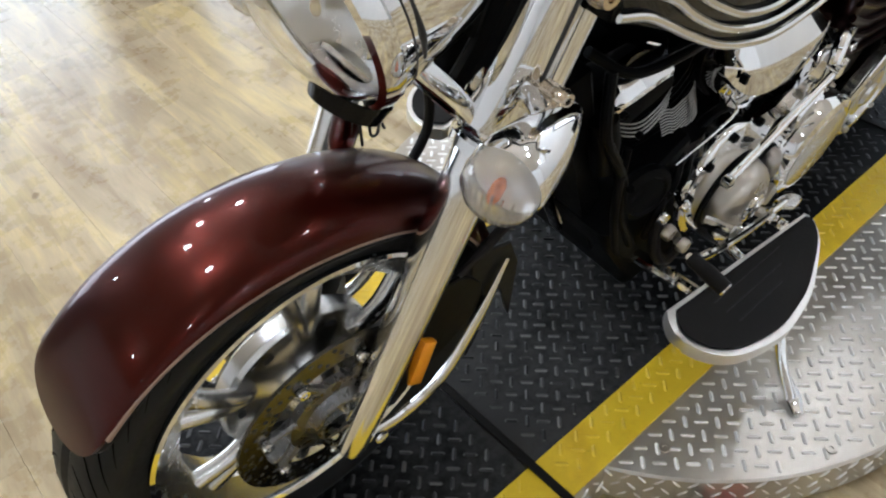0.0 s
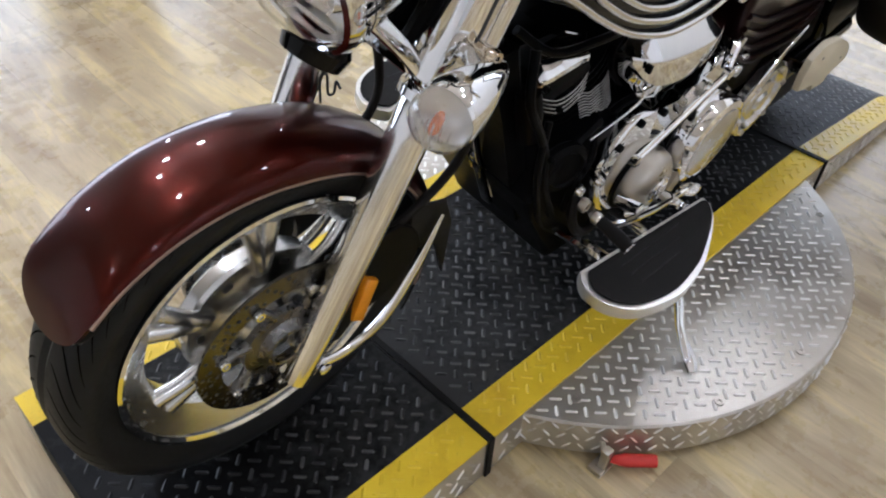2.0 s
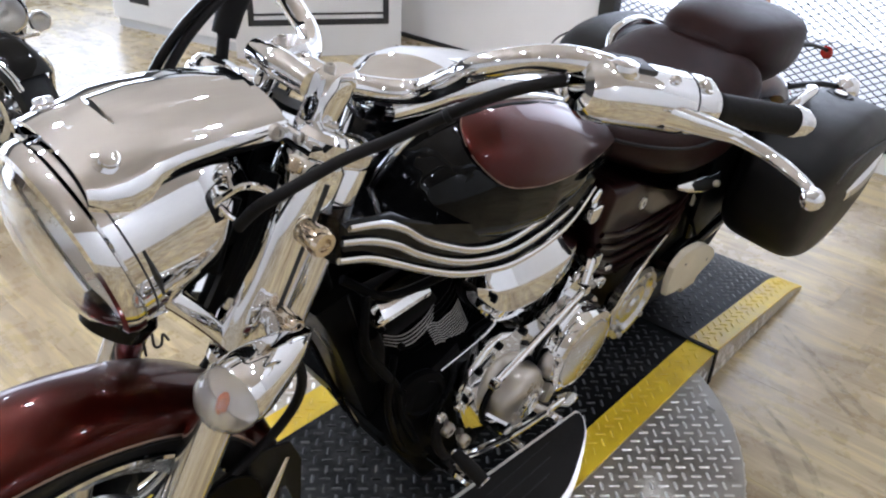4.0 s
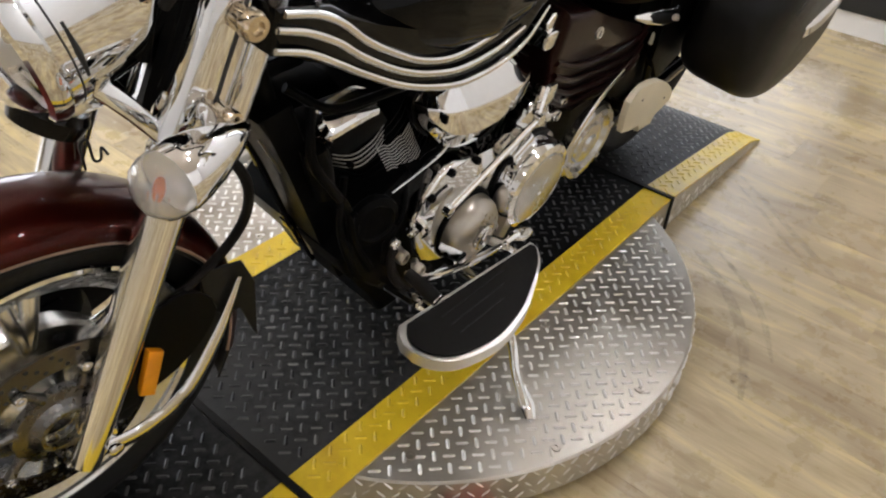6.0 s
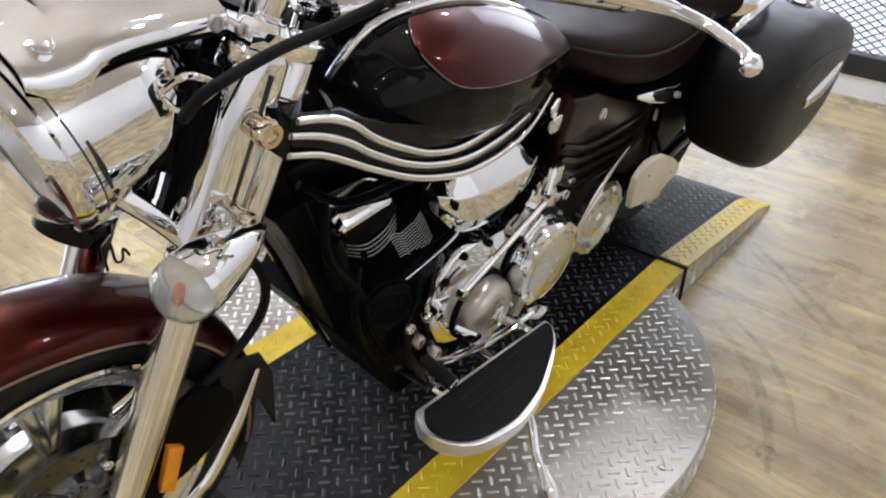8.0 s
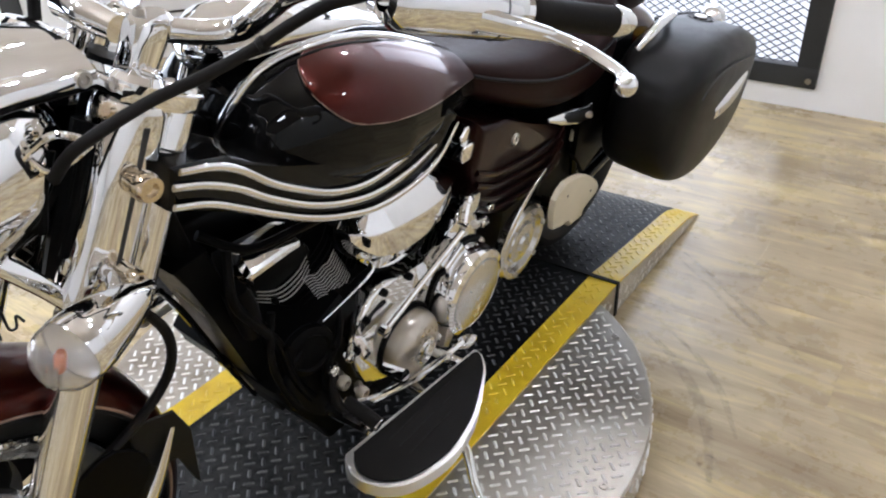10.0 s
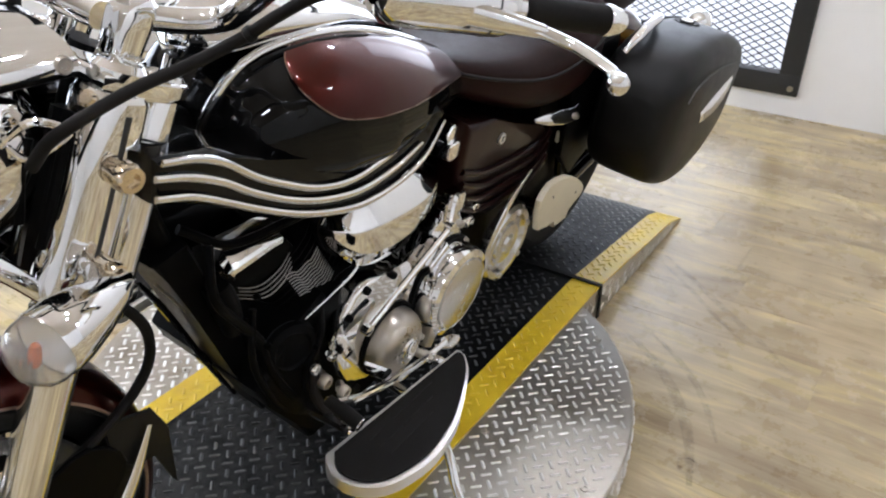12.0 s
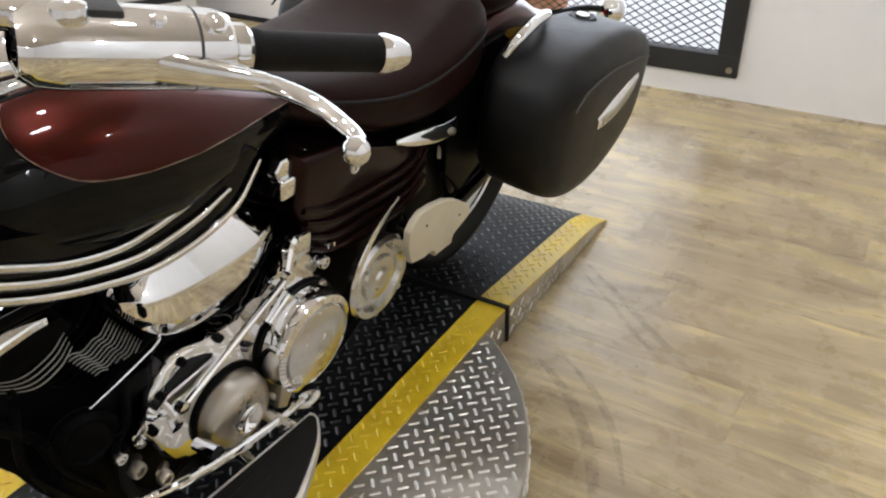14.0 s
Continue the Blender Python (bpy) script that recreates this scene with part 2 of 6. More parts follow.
def _alu(nt, p):
    geo = nt.nodes.new("ShaderNodeNewGeometry")
    a, b = noise_tex(nt, geo.outputs["Position"], 4.0, 6, 0.65), noise_tex(nt, geo.outputs["Position"], 160.0, 4, 0.6)
    nt.links.new(ramp(nt, a, [(0.30, (0.35, 0.305, 0.245)), (0.47, (0.50, 0.465, 0.405)), (0.72, (0.62, 0.592, 0.535))]), p.inputs["Base Color"])
    p.inputs["Metallic"].default_value = 0.85
    nt.links.new(remap(nt, mix(nt, 0.5, a, b), 0.3, 0.7, 0.26, 0.42), p.inputs["Roughness"])
    bump(nt, p, b, 0.08, 0.001)


ALU = material("aluminium_tread_plate", _alu)


# paler than the plate metal, so lamp highlights on the bars are in the colour
BARS = plain("highlit_tread_bar", (0.80, 0.785, 0.745), 0.40, 0.9, 90, 0.06, dirt=0.08)


def bulb_face(name, strength):
    def build(nt, p):
        p.inputs["Base Color"].default_value = (1, 1, 1, 1)
        p.inputs["Emission Color"].default_value = (0.975, 0.985, 1.0, 1)
        p.inputs["Emission Strength"].default_value = strength
    return material(name, build)


LAMP = bulb_face("lit_lamp_face", 130.0)
LAMP_BRIGHT = bulb_face("bright_lit_lamp_face", 250.0)


def _outside(nt, p):
    v = coords(nt, (1, 1, 1), "Object")
    n = noise_tex(nt, v, 1.2, 4)
    p.inputs["Base Color"].default_value = (0.8, 0.8, 0.8, 1)
    nt.links.new(ramp(nt, n, [(0.35, (0.75, 0.78, 0.82)), (0.65, (1, 1, 1))]), p.inputs["Emission Color"])
    p.inputs["Emission Strength"].default_value = 2.0


OUTSIDE = material("bright_day_outside", _outside)

# ---- mesh tools ----
def finish(name, bm, mat, parent=None, label="", sharp=35):
    me = bpy.data.meshes.new(name)
    bmesh.ops.recalc_face_normals(bm, faces=bm.faces)
    bm.to_mesh(me)
    bm.free()
    me.materials.append(mat)
    me.polygons.foreach_set("use_smooth", [True] * len(me.polygons))
    me.set_sharp_from_angle(angle=radians(sharp))
    ob = new(name, me)
    ob.parent = parent
    if label:
        ob["label"] = label
    return ob


part = finish


def thing(name, m=None):
    ob = new(name)
    ob.empty_display_size = 0.1
    if m is not None:
        ob.matrix_basis = m
    return ob


def B_(verts, faces):
    bm = bmesh.new()
    vs = [bm.verts.new(v) for v in verts]
    for f in faces:
        try:
            bm.faces.new([vs[i] for i in f])
        except ValueError:
            pass
    return bm


def join(*bms):
    out = bms[0]
    for b in bms[1:]:
        me = bpy.data.meshes.new("join")
        b.to_mesh(me)
        b.free()
        out.from_mesh(me)
        bpy.data.meshes.remove(me)
    return out


def moved(bm, m):
    bmesh.ops.transform(bm, matrix=m, verts=bm.verts)
    return bm


def box(x0, x1, y0, y1, z0, z1, bevel=0.0, seg=2):
    bm = bmesh.new()
    bmesh.ops.create_cube(bm, size=1, matrix=Matrix.LocRotScale(((x0 + x1) / 2, (y0 + y1) / 2, (z0 + z1) / 2), None, (x1 - x0, y1 - y0, z1 - z0)))
    if bevel:
        bmesh.ops.bevel(bm, geom=bm.edges[:], offset=bevel, segments=seg, affect="EDGES", profile=0.6)
    return bm


def smooth_path(pts, n=8):
    """Points along a Catmull-Rom curve through pts."""
    p = [Vector(q) for q in pts]
    if len(p) < 3:
        return p
    p = [2 * p[0] - p[1], *p, 2 * p[-1] - p[-2]]
    out = []
    for a, b, c, d in zip(p, p[1:], p[2:], p[3:]):
        for k in range(n):
            t = k / n
            out.append(0.5 * (2 * b + (c - a) * t + (2 * a - 5 * b + 4 * c - d) * t * t + (3 * b - a - 3 * c + d) * t ** 3))
    out.append(p[-2])
    return out


def at_list(values, s):
    """values (a number or a list) at the share s of the way."""
    if isinstance(values, (int, float)):
        return values
    f = s * (len(values) - 1)
    i = min(int(f), len(values) - 2)
    return values[i] + (values[i + 1] - values[i]) * (f - i)


def tube(pts, r, n=12, steps=8, flat=1.0, up=None):
    """A round bar along a curve; r may be a list of radii. flat: its height over its width, with its width at right angles to up."""
    path = smooth_path(pts, steps)
    verts, faces = [], []
    ref = Vector(up) if up else None
    side = None
    for i, q in enumerate(path):
        d = (path[min(i + 1, len(path) - 1)] - path[max(i - 1, 0)]).normalized()
        if ref is not None:
            u = d.cross(ref).normalized()
        elif side is None:
            u = d.orthogonal().normalized()
        else:
            u = (side - d * side.dot(d)).normalized()
        side = u
        w = d.cross(u)
        rad = at_list(r, i / (len(path) - 1))
        for k in range(n):
            a = 2 * math.pi * k / n
            verts.append(q + rad * (math.cos(a) * u + flat * math.sin(a) * w))
    m = len(path)
    for i in range(m - 1):
        for k in range(n):
            faces.append((i * n + k, i * n + (k + 1) % n, (i + 1) * n + (k + 1) % n, (i + 1) * n + k))
    faces += [tuple(range(n - 1, -1, -1)), tuple(range((m - 1) * n, m * n))]
    return B_(verts, faces)


def lathe(profile, n=32, eye=(0, 0, 0), axis=(0, -1, 0), squash=1.0):
    """A turned form: profile of (radius, height along axis) from eye."""
    d = Vector(axis).normalized()
    m = d.to_track_quat("Z", "Y").to_matrix().to_4x4()
    verts, faces, rings = [], [], []
    for r, h in profile:
        if r < 1e-5:
            rings.append([len(verts)])
            verts.append(Vector((0, 0, h)))
        else:
            rings.append(list(range(len(verts), len(verts) + n)))
            verts += [Vector((r * math.cos(2 * math.pi * k / n), squash * r * math.sin(2 * math.pi * k / n), h)) for k in range(n)]
    for a, b in zip(rings, rings[1:]):
        for k in range(n):
            j = (k + 1) % n
            if len(a) == 1 and len(b) == 1:
                continue
            if len(a) == 1:
                faces.append((a[0], b[k], b[j]))
            elif len(b) == 1:
                faces.append((a[k], b[0], a[j]))
            else:
                faces.append((a[k], b[k], b[j], a[j]))
    return moved(B_(verts, faces), Matrix.Translation(eye) @ m)


def ring_closed(profile, n=64, eye=(0, 0, 0), axis=(0, -1, 0)):
    return lathe([*profile, profile[0]], n, eye, axis)


def prism(outline, y0, y1, bevel=0.0, seg=2, rounds=0):
    """An outline of (x, z), given a thickness from y0 to y1."""
    pts = [Vector((x, 0, z)) for x, z in outline]
    if rounds:
        loop = [*pts[-2:], *pts, *pts[:2]]
        sm = smooth_path(loop, rounds)
        pts = sm[2 * rounds:-2 * rounds - 1]
    n = len(pts)
    verts = [(p.x, y0, p.z) for p in pts] + [(p.x, y1, p.z) for p in pts]
    faces = [tuple(range(n)), tuple(range(2 * n - 1, n - 1, -1))] + [(k, (k + 1) % n, n + (k + 1) % n, n + k) for k in range(n)]
    bm = B_(verts, faces)
    if bevel:
        edges = [e for e in bm.edges if abs(e.verts[0].co.y - e.verts[1].co.y) < 1e-6]
        bmesh.ops.bevel(bm, geom=edges, offset=bevel, segments=seg, affect="EDGES", profile=0.6)
    return bm


def loft(rings, caps=True):
    n = len(rings[0])
    verts = [v for r in rings for v in r]
    faces = [(i * n + k, i * n + (k + 1) % n, (i + 1) * n + (k + 1) % n, (i + 1) * n + k) for i in range(len(rings) - 1) for k in range(n)]
    if caps:
        faces += [tuple(range(n - 1, -1, -1)), tuple(range((len(rings) - 1) * n, len(rings) * n))]
    return B_(verts, faces)


def sheet(rows, thick):
    """A curved sheet through rows of points, with a thickness along its normals."""
    m, n = len(rows), len(rows[0])
    P = [[Vector(p) for p in r] for r in rows]
    Q = []
    for i in range(m):
        line = []
        for k in range(n):
            du = P[min(i + 1, m - 1)][k] - P[max(i - 1, 0)][k]
            dv = P[i][min(k + 1, n - 1)] - P[i][max(k - 1, 0)]
            line.append(P[i][k] + du.cross(dv).normalized() * thick)
        Q.append(line)
    verts = [p for r in P for p in r] + [q for r in Q for q in r]
    o = m * n
    faces = []
    for i in range(m - 1):
        for k in range(n - 1):
            a, b, c, d = i * n + k, i * n + k + 1, (i + 1) * n + k + 1, (i + 1) * n + k
            faces += [(a, b, c, d), (o + d, o + c, o + b, o + a)]
    for i in range(m - 1):
        for k in (0, n - 1):
            a, d = i * n + k, (i + 1) * n + k
            faces.append((a, d, o + d, o + a))
    for k in range(n - 1):
        for i in (0, m - 1):
            a, b = i * n + k, i * n + k + 1
            faces.append((b, a, o + a, o + b))
    return B_(verts, faces)


def bolt(eye, axis, r=0.008, h=0.008):
    return lathe([(0, 0), (r, 0), (r, h * 0.6), (r * 0.85, h), (r * 0.5, h), (r * 0.45, h * 0.6), (0, h * 0.6)], 12, eye, axis)

# ---- the room ----
WX = 3.54  # end wall
ROOM = (-6.5, WX, -4.6, 6.2, 3.3)


def structure(name, bm, mat, label, category="wall", sharp=35):
    return tagged(finish(name, bm, mat, None, "", sharp), label, category, "", "structure")


structure("floor", box(ROOM[0] - 0.1, WX + 0.1, ROOM[2] - 0.1, ROOM[3] + 0.1, -0.12, -0.004), WOOD, "pale streaky vinyl wood plank showroom floor", "floor")
structure("ceiling", box(ROOM[0] - 0.1, WX + 0.1, ROOM[2] - 0.1, ROOM[3] + 0.1, ROOM[4], ROOM[4] + 0.1), CEIL, "pale tan flat ceiling with small hanging bulbs", "ceiling")
structure("wall_west", box(ROOM[0] - 0.12, ROOM[0], ROOM[2], ROOM[3], 0, ROOM[4]), WALL, "plain white painted showroom wall")
structure("wall_south", box(ROOM[0], WX, ROOM[2] - 0.12, ROOM[2], 0, ROOM[4]), WALL, "plain white painted showroom wall")
NX0, NX1, NZ0, NZ1 = -3.60, 3.35, 0.50, 2.40
structure("wall_north", join(
    box(ROOM[0], NX0, ROOM[3], ROOM[3] + 0.12, 0, ROOM[4]), box(NX1, WX, ROOM[3], ROOM[3] + 0.12, 0, ROOM[4]),
    box(NX0, NX1, ROOM[3], ROOM[3] + 0.12, 0, NZ0), box(NX0, NX1, ROOM[3], ROOM[3] + 0.12, NZ1, ROOM[4])), DARKW, "dark grey wall with a glazed shop front")
# end wall with the opening of the mesh window
OY0, OY1, OZ0, OZ1 = -0.40, 1.35, 0.105, 2.35
structure("wall_east", join(
    box(WX, WX + 0.16, ROOM[2], OY0, 0, ROOM[4]), box(WX, WX + 0.16, OY1, ROOM[3], 0, ROOM[4]),
    box(WX, WX + 0.16, OY0, OY1, 0, OZ0), box(WX, WX + 0.16, OY0, OY1, OZ1, ROOM[4])), WALL, "white painted end wall with a low mesh window")
structure("backdrop", box(WX + 2.5, WX + 2.55, -4, 6, -0.5, 4.5), OUTSIDE, "bright daylight outside the mesh window", "backdrop")

structure("pavement", box(WX + 0.17, WX + 2.49, -4, 6, -0.14, -0.02), GREYW, "pale pavement outside the mesh window", "pavement")
structure("pier", box(WX + 0.75, WX + 0.95, 0.80, 1.02, -0.02, 3.2, 0.01), BRICKC, "orange-brown brick pier outside the mesh window", "pier")

front = thing("window_2")
tagged(front, "bright shop front window with thin dark mullions", "window", "", "structure")
for x in (NX0 + 0.02, NX0 + 1.16, NX0 + 2.32, NX0 + 3.48, NX0 + 4.63, NX0 + 5.79, NX1 - 0.02):
    part("mullion", box(x - 0.022, x + 0.022, ROOM[3] + 0.02, ROOM[3] + 0.08, NZ0, NZ1, 0.003, 1), STEELF, front)
for z in (NZ0 + 0.02, NZ1 - 0.02):
    part("transom", box(NX0 + 0.045, NX1 - 0.045, ROOM[3] + 0.025, ROOM[3] + 0.075, z - 0.02, z + 0.02, 0.003, 1), STEELF, front)
structure("backdrop", box(-6.5, 6.0, ROOM[3] + 1.8, ROOM[3] + 1.85, -0.5, 4.5), OUTSIDE, "bright daylight outside the shop front", "backdrop")

window = thing("window_1")
tagged(window, "black steel window frame with diamond expanded mesh", "window", "", "structure")
FW = 0.09
part("window_frame", box(WX - 0.02, WX + 0.05, OY0 - 0.004, OY0 + FW, OZ0 + FW, OZ1, 0.004), STEELF, window)
part("window_frame", box(WX - 0.02, WX + 0.05, OY1 - FW, OY1 + 0.004, OZ0 + FW, OZ1, 0.004), STEELF, window)
part("window_sill", box(WX - 0.022, WX + 0.05, OY0 - 0.004, OY1 + 0.004, OZ0 - 0.004, OZ0 + FW, 0.004), STEELF, window, "black steel bottom rail")
part("window_head", box(WX - 0.022, WX + 0.05, OY0 - 0.004, OY1 + 0.004, OZ1, OZ1 + 0.06, 0.004), STEELF, window)
for y, z in ((OY0 + 0.03, OZ0 + 0.03), (OY0 + 0.45, OZ0 + 0.035), (OY0 + 0.03, OZ0 + 0.55)):
    part("bolt", bolt((WX - 0.022, y, z), (-1, 0, 0), 0.014, 0.008), SATIN, window)
# expanded mesh: two sets of slanting strands
strands, links = [], []
PY, PZ = 0.056, 0.0165


def strand(a, b, r=0.0025):
    d = (b - a).normalized()
    u = Vector((1, 0, 0))
    w = d.cross(u).normalized()
    i = len(strands)
    for q in (a, b):
        strands.extend([q + u * r, q + w * r, q - u * r, q - w * r])
    for k in range(4):
        links.append((i + k, i + (k + 1) % 4, i + 4 + (k + 1) % 4, i + 4 + k))


for iz in range(int((1.1 - OZ0 - FW) / PZ)):
    z = OZ0 + FW + iz * PZ
    for iy in range(int((OY1 - OY0 - 2 * FW) / PY)):
        y = OY0 + FW + iy * PY + (PY / 2 if iz % 2 else 0)
        strand(Vector((WX + 0.02, y, z)), Vector((WX + 0.02, y + PY / 2, z + PZ)))
        strand(Vector((WX + 0.02, y + PY, z)), Vector((WX + 0.02, y + PY / 2, z + PZ)))
mesh_part = part("expanded_mesh", B_(strands, links), STEELF, window, "black diamond expanded metal mesh")
mesh_part["kind"] = "stuff"
# spot lamps: a loose ring over the turntable, and single ones further off
RING = ((-0.40, 0.10), (-0.42, 1.18), (0.0, 1.80), (0.68, 1.78))
# the bulb at (3.0, 0.1) is an unseen extra that brightens the end wall
for x, y in (*RING, (1.36, -0.46), (1.28, -1.11), (2.75, -2.75), (3.0, 0.1), (2.7, 2.5), (0.2, -4.0), (-1.5, -1.9), (-2.3, 3.4), (-3.3, 0.7), (-4.4, -2.2), (0.9, 4.6)):
    spot = thing("pendant_lamp", pose(x, y, ROOM[4]))
    tagged(spot, "small lit bulb hanging on a short rod", "lamp", "ceiling lamps")
    part("rod", lathe([(0.05, 0), (0.05, -0.02), (0.008, -0.03), (0.008, -0.40), (0.030, -0.41), (0.030, -0.45), (0, -0.45)], 16, (0, 0, 0), (0, 0, 1)), WALL, spot)
    part("bulb", lathe([(0, -0.449), (0.03, -0.453), (0.056, -0.475), (0.064, -0.505), (0.050, -0.540), (0.024, -0.556), (0, -0.560)], 24, (0, 0, 0), (0, 0, 1)), LAMP_BRIGHT if (x, y) in RING else LAMP, spot, "glowing bulb")

# low white stand, its rounded top jutting over one leg
stand = thing("display_stand", pose(-0.50, 1.52, 0))
tagged(stand, "low white display stand with a rounded top", "stand")
bm = bmesh.new()
bmesh.ops.create_cube(bm, size=1, matrix=Matrix.LocRotScale((0, 0, 0.305), None, (0.476, 0.44, 0.05)))
bmesh.ops.bevel(bm, geom=[e for e in bm.edges if abs(e.verts[0].co.z - e.verts[1].co.z) > 0.01], offset=0.07, segments=8, affect="EDGES")
part("top", bm, WALL, stand)
for x in (-0.10, 0.033):
    part("leg", box(x - 0.034, x + 0.032, -0.123, 0.10, 0.012, 0.2795, 0.003, 1), GREYW, stand)
    part("foot", box(x - 0.028, x + 0.026, -0.117, 0.09, 0, 0.0125), RUBBER, stand, "dark rubber foot")

# white display counter and framed print at the far side
counter = thing("display_counter", pose(2.78, 3.75, 0, 0, 0, 13))
tagged(counter, "white display counter standing on the wood floor", "counter")
part("body", box(-0.45, 0.5, -0.6, 0.6, 0.06, 1.05, 0.008), WALL, counter)
part("plinth", box(-0.43, 0.48, -0.58, 0.58, 0.0, 0.058), GREYW, counter)
part("recess", box(-0.462, -0.452, 0.25, 0.42, 0.18, 0.42, 0.002), INK, counter, "small black recess")
screen = thing("framed_print", pose(2.80, 2.82, 0, 0, 0, 57))
tagged(screen, "white standing panel with a black double border", "panel")
part("panel", box(0, 0.05, -0.5, 0.5, 0, 1.25, 0.004), PAPER, screen)
for a, b, c, d in ((-0.42, 0.42, 0.19, 0.225), (-0.42, 0.42, 0.25, 0.262), (-0.42, -0.385, 0.225, 1.15), (0.385, 0.42, 0.225, 1.15)):
    part("border", box(-0.005, -0.0005, a, b, c, d), INK, screen)
structure("baseboard", join(box(WX - 0.012, WX - 0.0005, 1.86, 2.9, 0.0, 0.03, 0.002, 1)), INK, "dark strip along the wall base", "baseboard")

# ---- the turntable with its ramps ----
TOP = 0.102
HW, SW = 0.317, 0.082
XF0, XF1, XR0, XR1 = -0.285, 0.277, 1.588, 2.28
table = thing("motorcycle_turntable", pose(0, 0, 0))
tagged(table, "aluminium tread plate turntable with black deck and yellow edges", "turntable")
DISC = (0.924, 0.010, 0.642)
part("disc", lathe([(0, 0.012), (DISC[2] - 0.03, 0.012), (DISC[2], 0.018), (DISC[2], TOP - 0.006), (DISC[2] - 0.004, TOP - 0.002), (0, TOP - 0.002)], 128, (DISC[0], DISC[1], 0), (0, 0, 1)), ALU, table, "round aluminium tread plate disc")
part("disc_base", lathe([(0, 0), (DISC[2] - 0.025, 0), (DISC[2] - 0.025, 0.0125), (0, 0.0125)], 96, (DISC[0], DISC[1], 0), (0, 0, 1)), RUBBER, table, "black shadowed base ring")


def rear_z(x):
    s = (x - XR0) / (XR1 - XR0)
    return TOP + 0.003 - 0.072 * s - 0.026 * max(0, (s - 0.82) / 0.18) ** 1.4


def deck(name, x0, x1, y0, y1, zf, mat, label="", n=1, lift=0.0, low=0.004):
    xs = [x0 + (x1 - x0) * k / n for k in range(n + 1)]
    rings = [[(x, y0, low), (x, y1, low), (x, y1, zf(x) + lift), (x, y0, zf(x) + lift)] for x in xs]
    bm = loft(rings)
    return part(name, bm, mat, table, label, 25)


flat = lambda x: TOP + 0.003
for nm, x0, x1, zf, n in (("front_deck", XF0, XF1, flat, 1), ("centre_deck", XF1 + 0.014, XR0 - 0.014, flat, 1), ("rear_ramp", XR0, XR1, rear_z, 20)):
    deck(nm, x0, x1, -HW + SW, HW - SW, zf, DECK, "black painted tread plate", n)
    for s in (-1, 1):
        a, b = sorted((s * HW, s * (HW - SW)))
        # the side skirt stays bare metal under the yellow top
        deck("side_rail", x0, x1, a, b, lambda x: zf(x) - 0.004, ALU, "bare aluminium side skirt", n)
        xs = [x0 + (x1 - x0) * k / n for k in range(n + 1)]
        part("yellow_edge", loft([[(x, a, zf(x) - 0.0035), (x, b, zf(x) - 0.0035), (x, b, zf(x) + 0.0006), (x, a, zf(x) + 0.0006)] for x in xs]), YELLOW, table, "yellow painted edge stripe", 25)
for x in (XF1 + 0.007, XR0 - 0.007):
    part("seam_strap", join(box(x - 0.0075, x + 0.0075, -HW - 0.004, HW + 0.004, TOP + 0.004, TOP + 0.008, 0.001, 1),
                            box(x - 0.0075, x + 0.0075, -HW - 0.005, -HW - 0.0005, 0.0, TOP + 0.008, 0.001, 1),
                            box(x - 0.0075, x + 0.0075, HW + 0.0005, HW + 0.005, 0.0, TOP + 0.008, 0.001, 1)), RUBBER, table, "black rubber seam strap")


def bars(inside, zf, x0, x1, y0, y1, pitch=0.027, half=0.0125, wide=0.0036, high=0.0020):
    """Raised tread bars, turned by 45 degrees, every second one across."""
    verts, faces = [], []
    n = int(max(x1 - x0, y1 - y0) / pitch) + 3
    cx, cy = (x0 + x1) / 2, (y0 + y1) / 2
    c = math.sqrt(0.5)
    for i in range(-n, n):
        for j in range(-n, n):
            u, v = i * pitch, j * pitch
            x, y = cx + (u - v) * c, cy + (u + v) * c
            if not (x0 < x < x1 and y0 < y < y1 and inside(x, y)):
                continue
            dx, dy = (c, c) if (i + j) % 2 else (c, -c)
            k = len(verts)
            for s, t, h in ((-1, 0, 0.0), (-0.72, 1, 0.0), (0.72, 1, 0.0), (1, 0, 0.0), (0.72, -1, 0.0), (-0.72, -1, 0.0), (-0.74, 0, high), (0.74, 0, high)):
                X, Y = x + dx * s * half - dy * t * wide, y + dy * s * half + dx * t * wide
                verts.append((X, Y, zf(X) + h))
            faces += [(k, k + 5, k + 6), (k, k + 6, k + 1), (k + 1, k + 6, k + 7, k + 2), (k + 2, k + 7, k + 3), (k + 3, k + 7, k + 4), (k + 4, k + 7, k + 6, k + 5)]
    return B_(verts, faces)


def stuff(name, bm, mat, label):
    ob = part(name, bm, mat, table, label, 20)
    ob["kind"] = "stuff"
    return ob


IN = HW - SW
edge = 0.014
for x0, x1, zf in ((XF0, XF1, flat), (XF1 + 0.014, XR0 - 0.014, flat), (XR0, XR1, rear_z)):
    a, b = x0 + edge, x1 - edge
    stuff("tread_pattern", bars(lambda x, y: a < x < b and abs(y) < IN - edge, zf, x0, x1, -HW, HW), TREADB, "black painted raised tread bars")
    stuff("tread_pattern", bars(lambda x, y: a < x < b and IN + 0.010 < abs(y) < HW - 0.012, lambda x: zf(x) + 0.0006, x0, x1, -HW, HW), YELLOW, "yellow painted raised tread bars")
stuff("tread_pattern", bars(lambda x, y: abs(y) > HW + 0.012 and (x - DISC[0]) ** 2 + (y - DISC[1]) ** 2 < (DISC[2] - 0.016) ** 2, lambda x: TOP - 0.002, 0.2, 1.6, -0.66, 0.68), BARS, "bare aluminium raised tread bars")
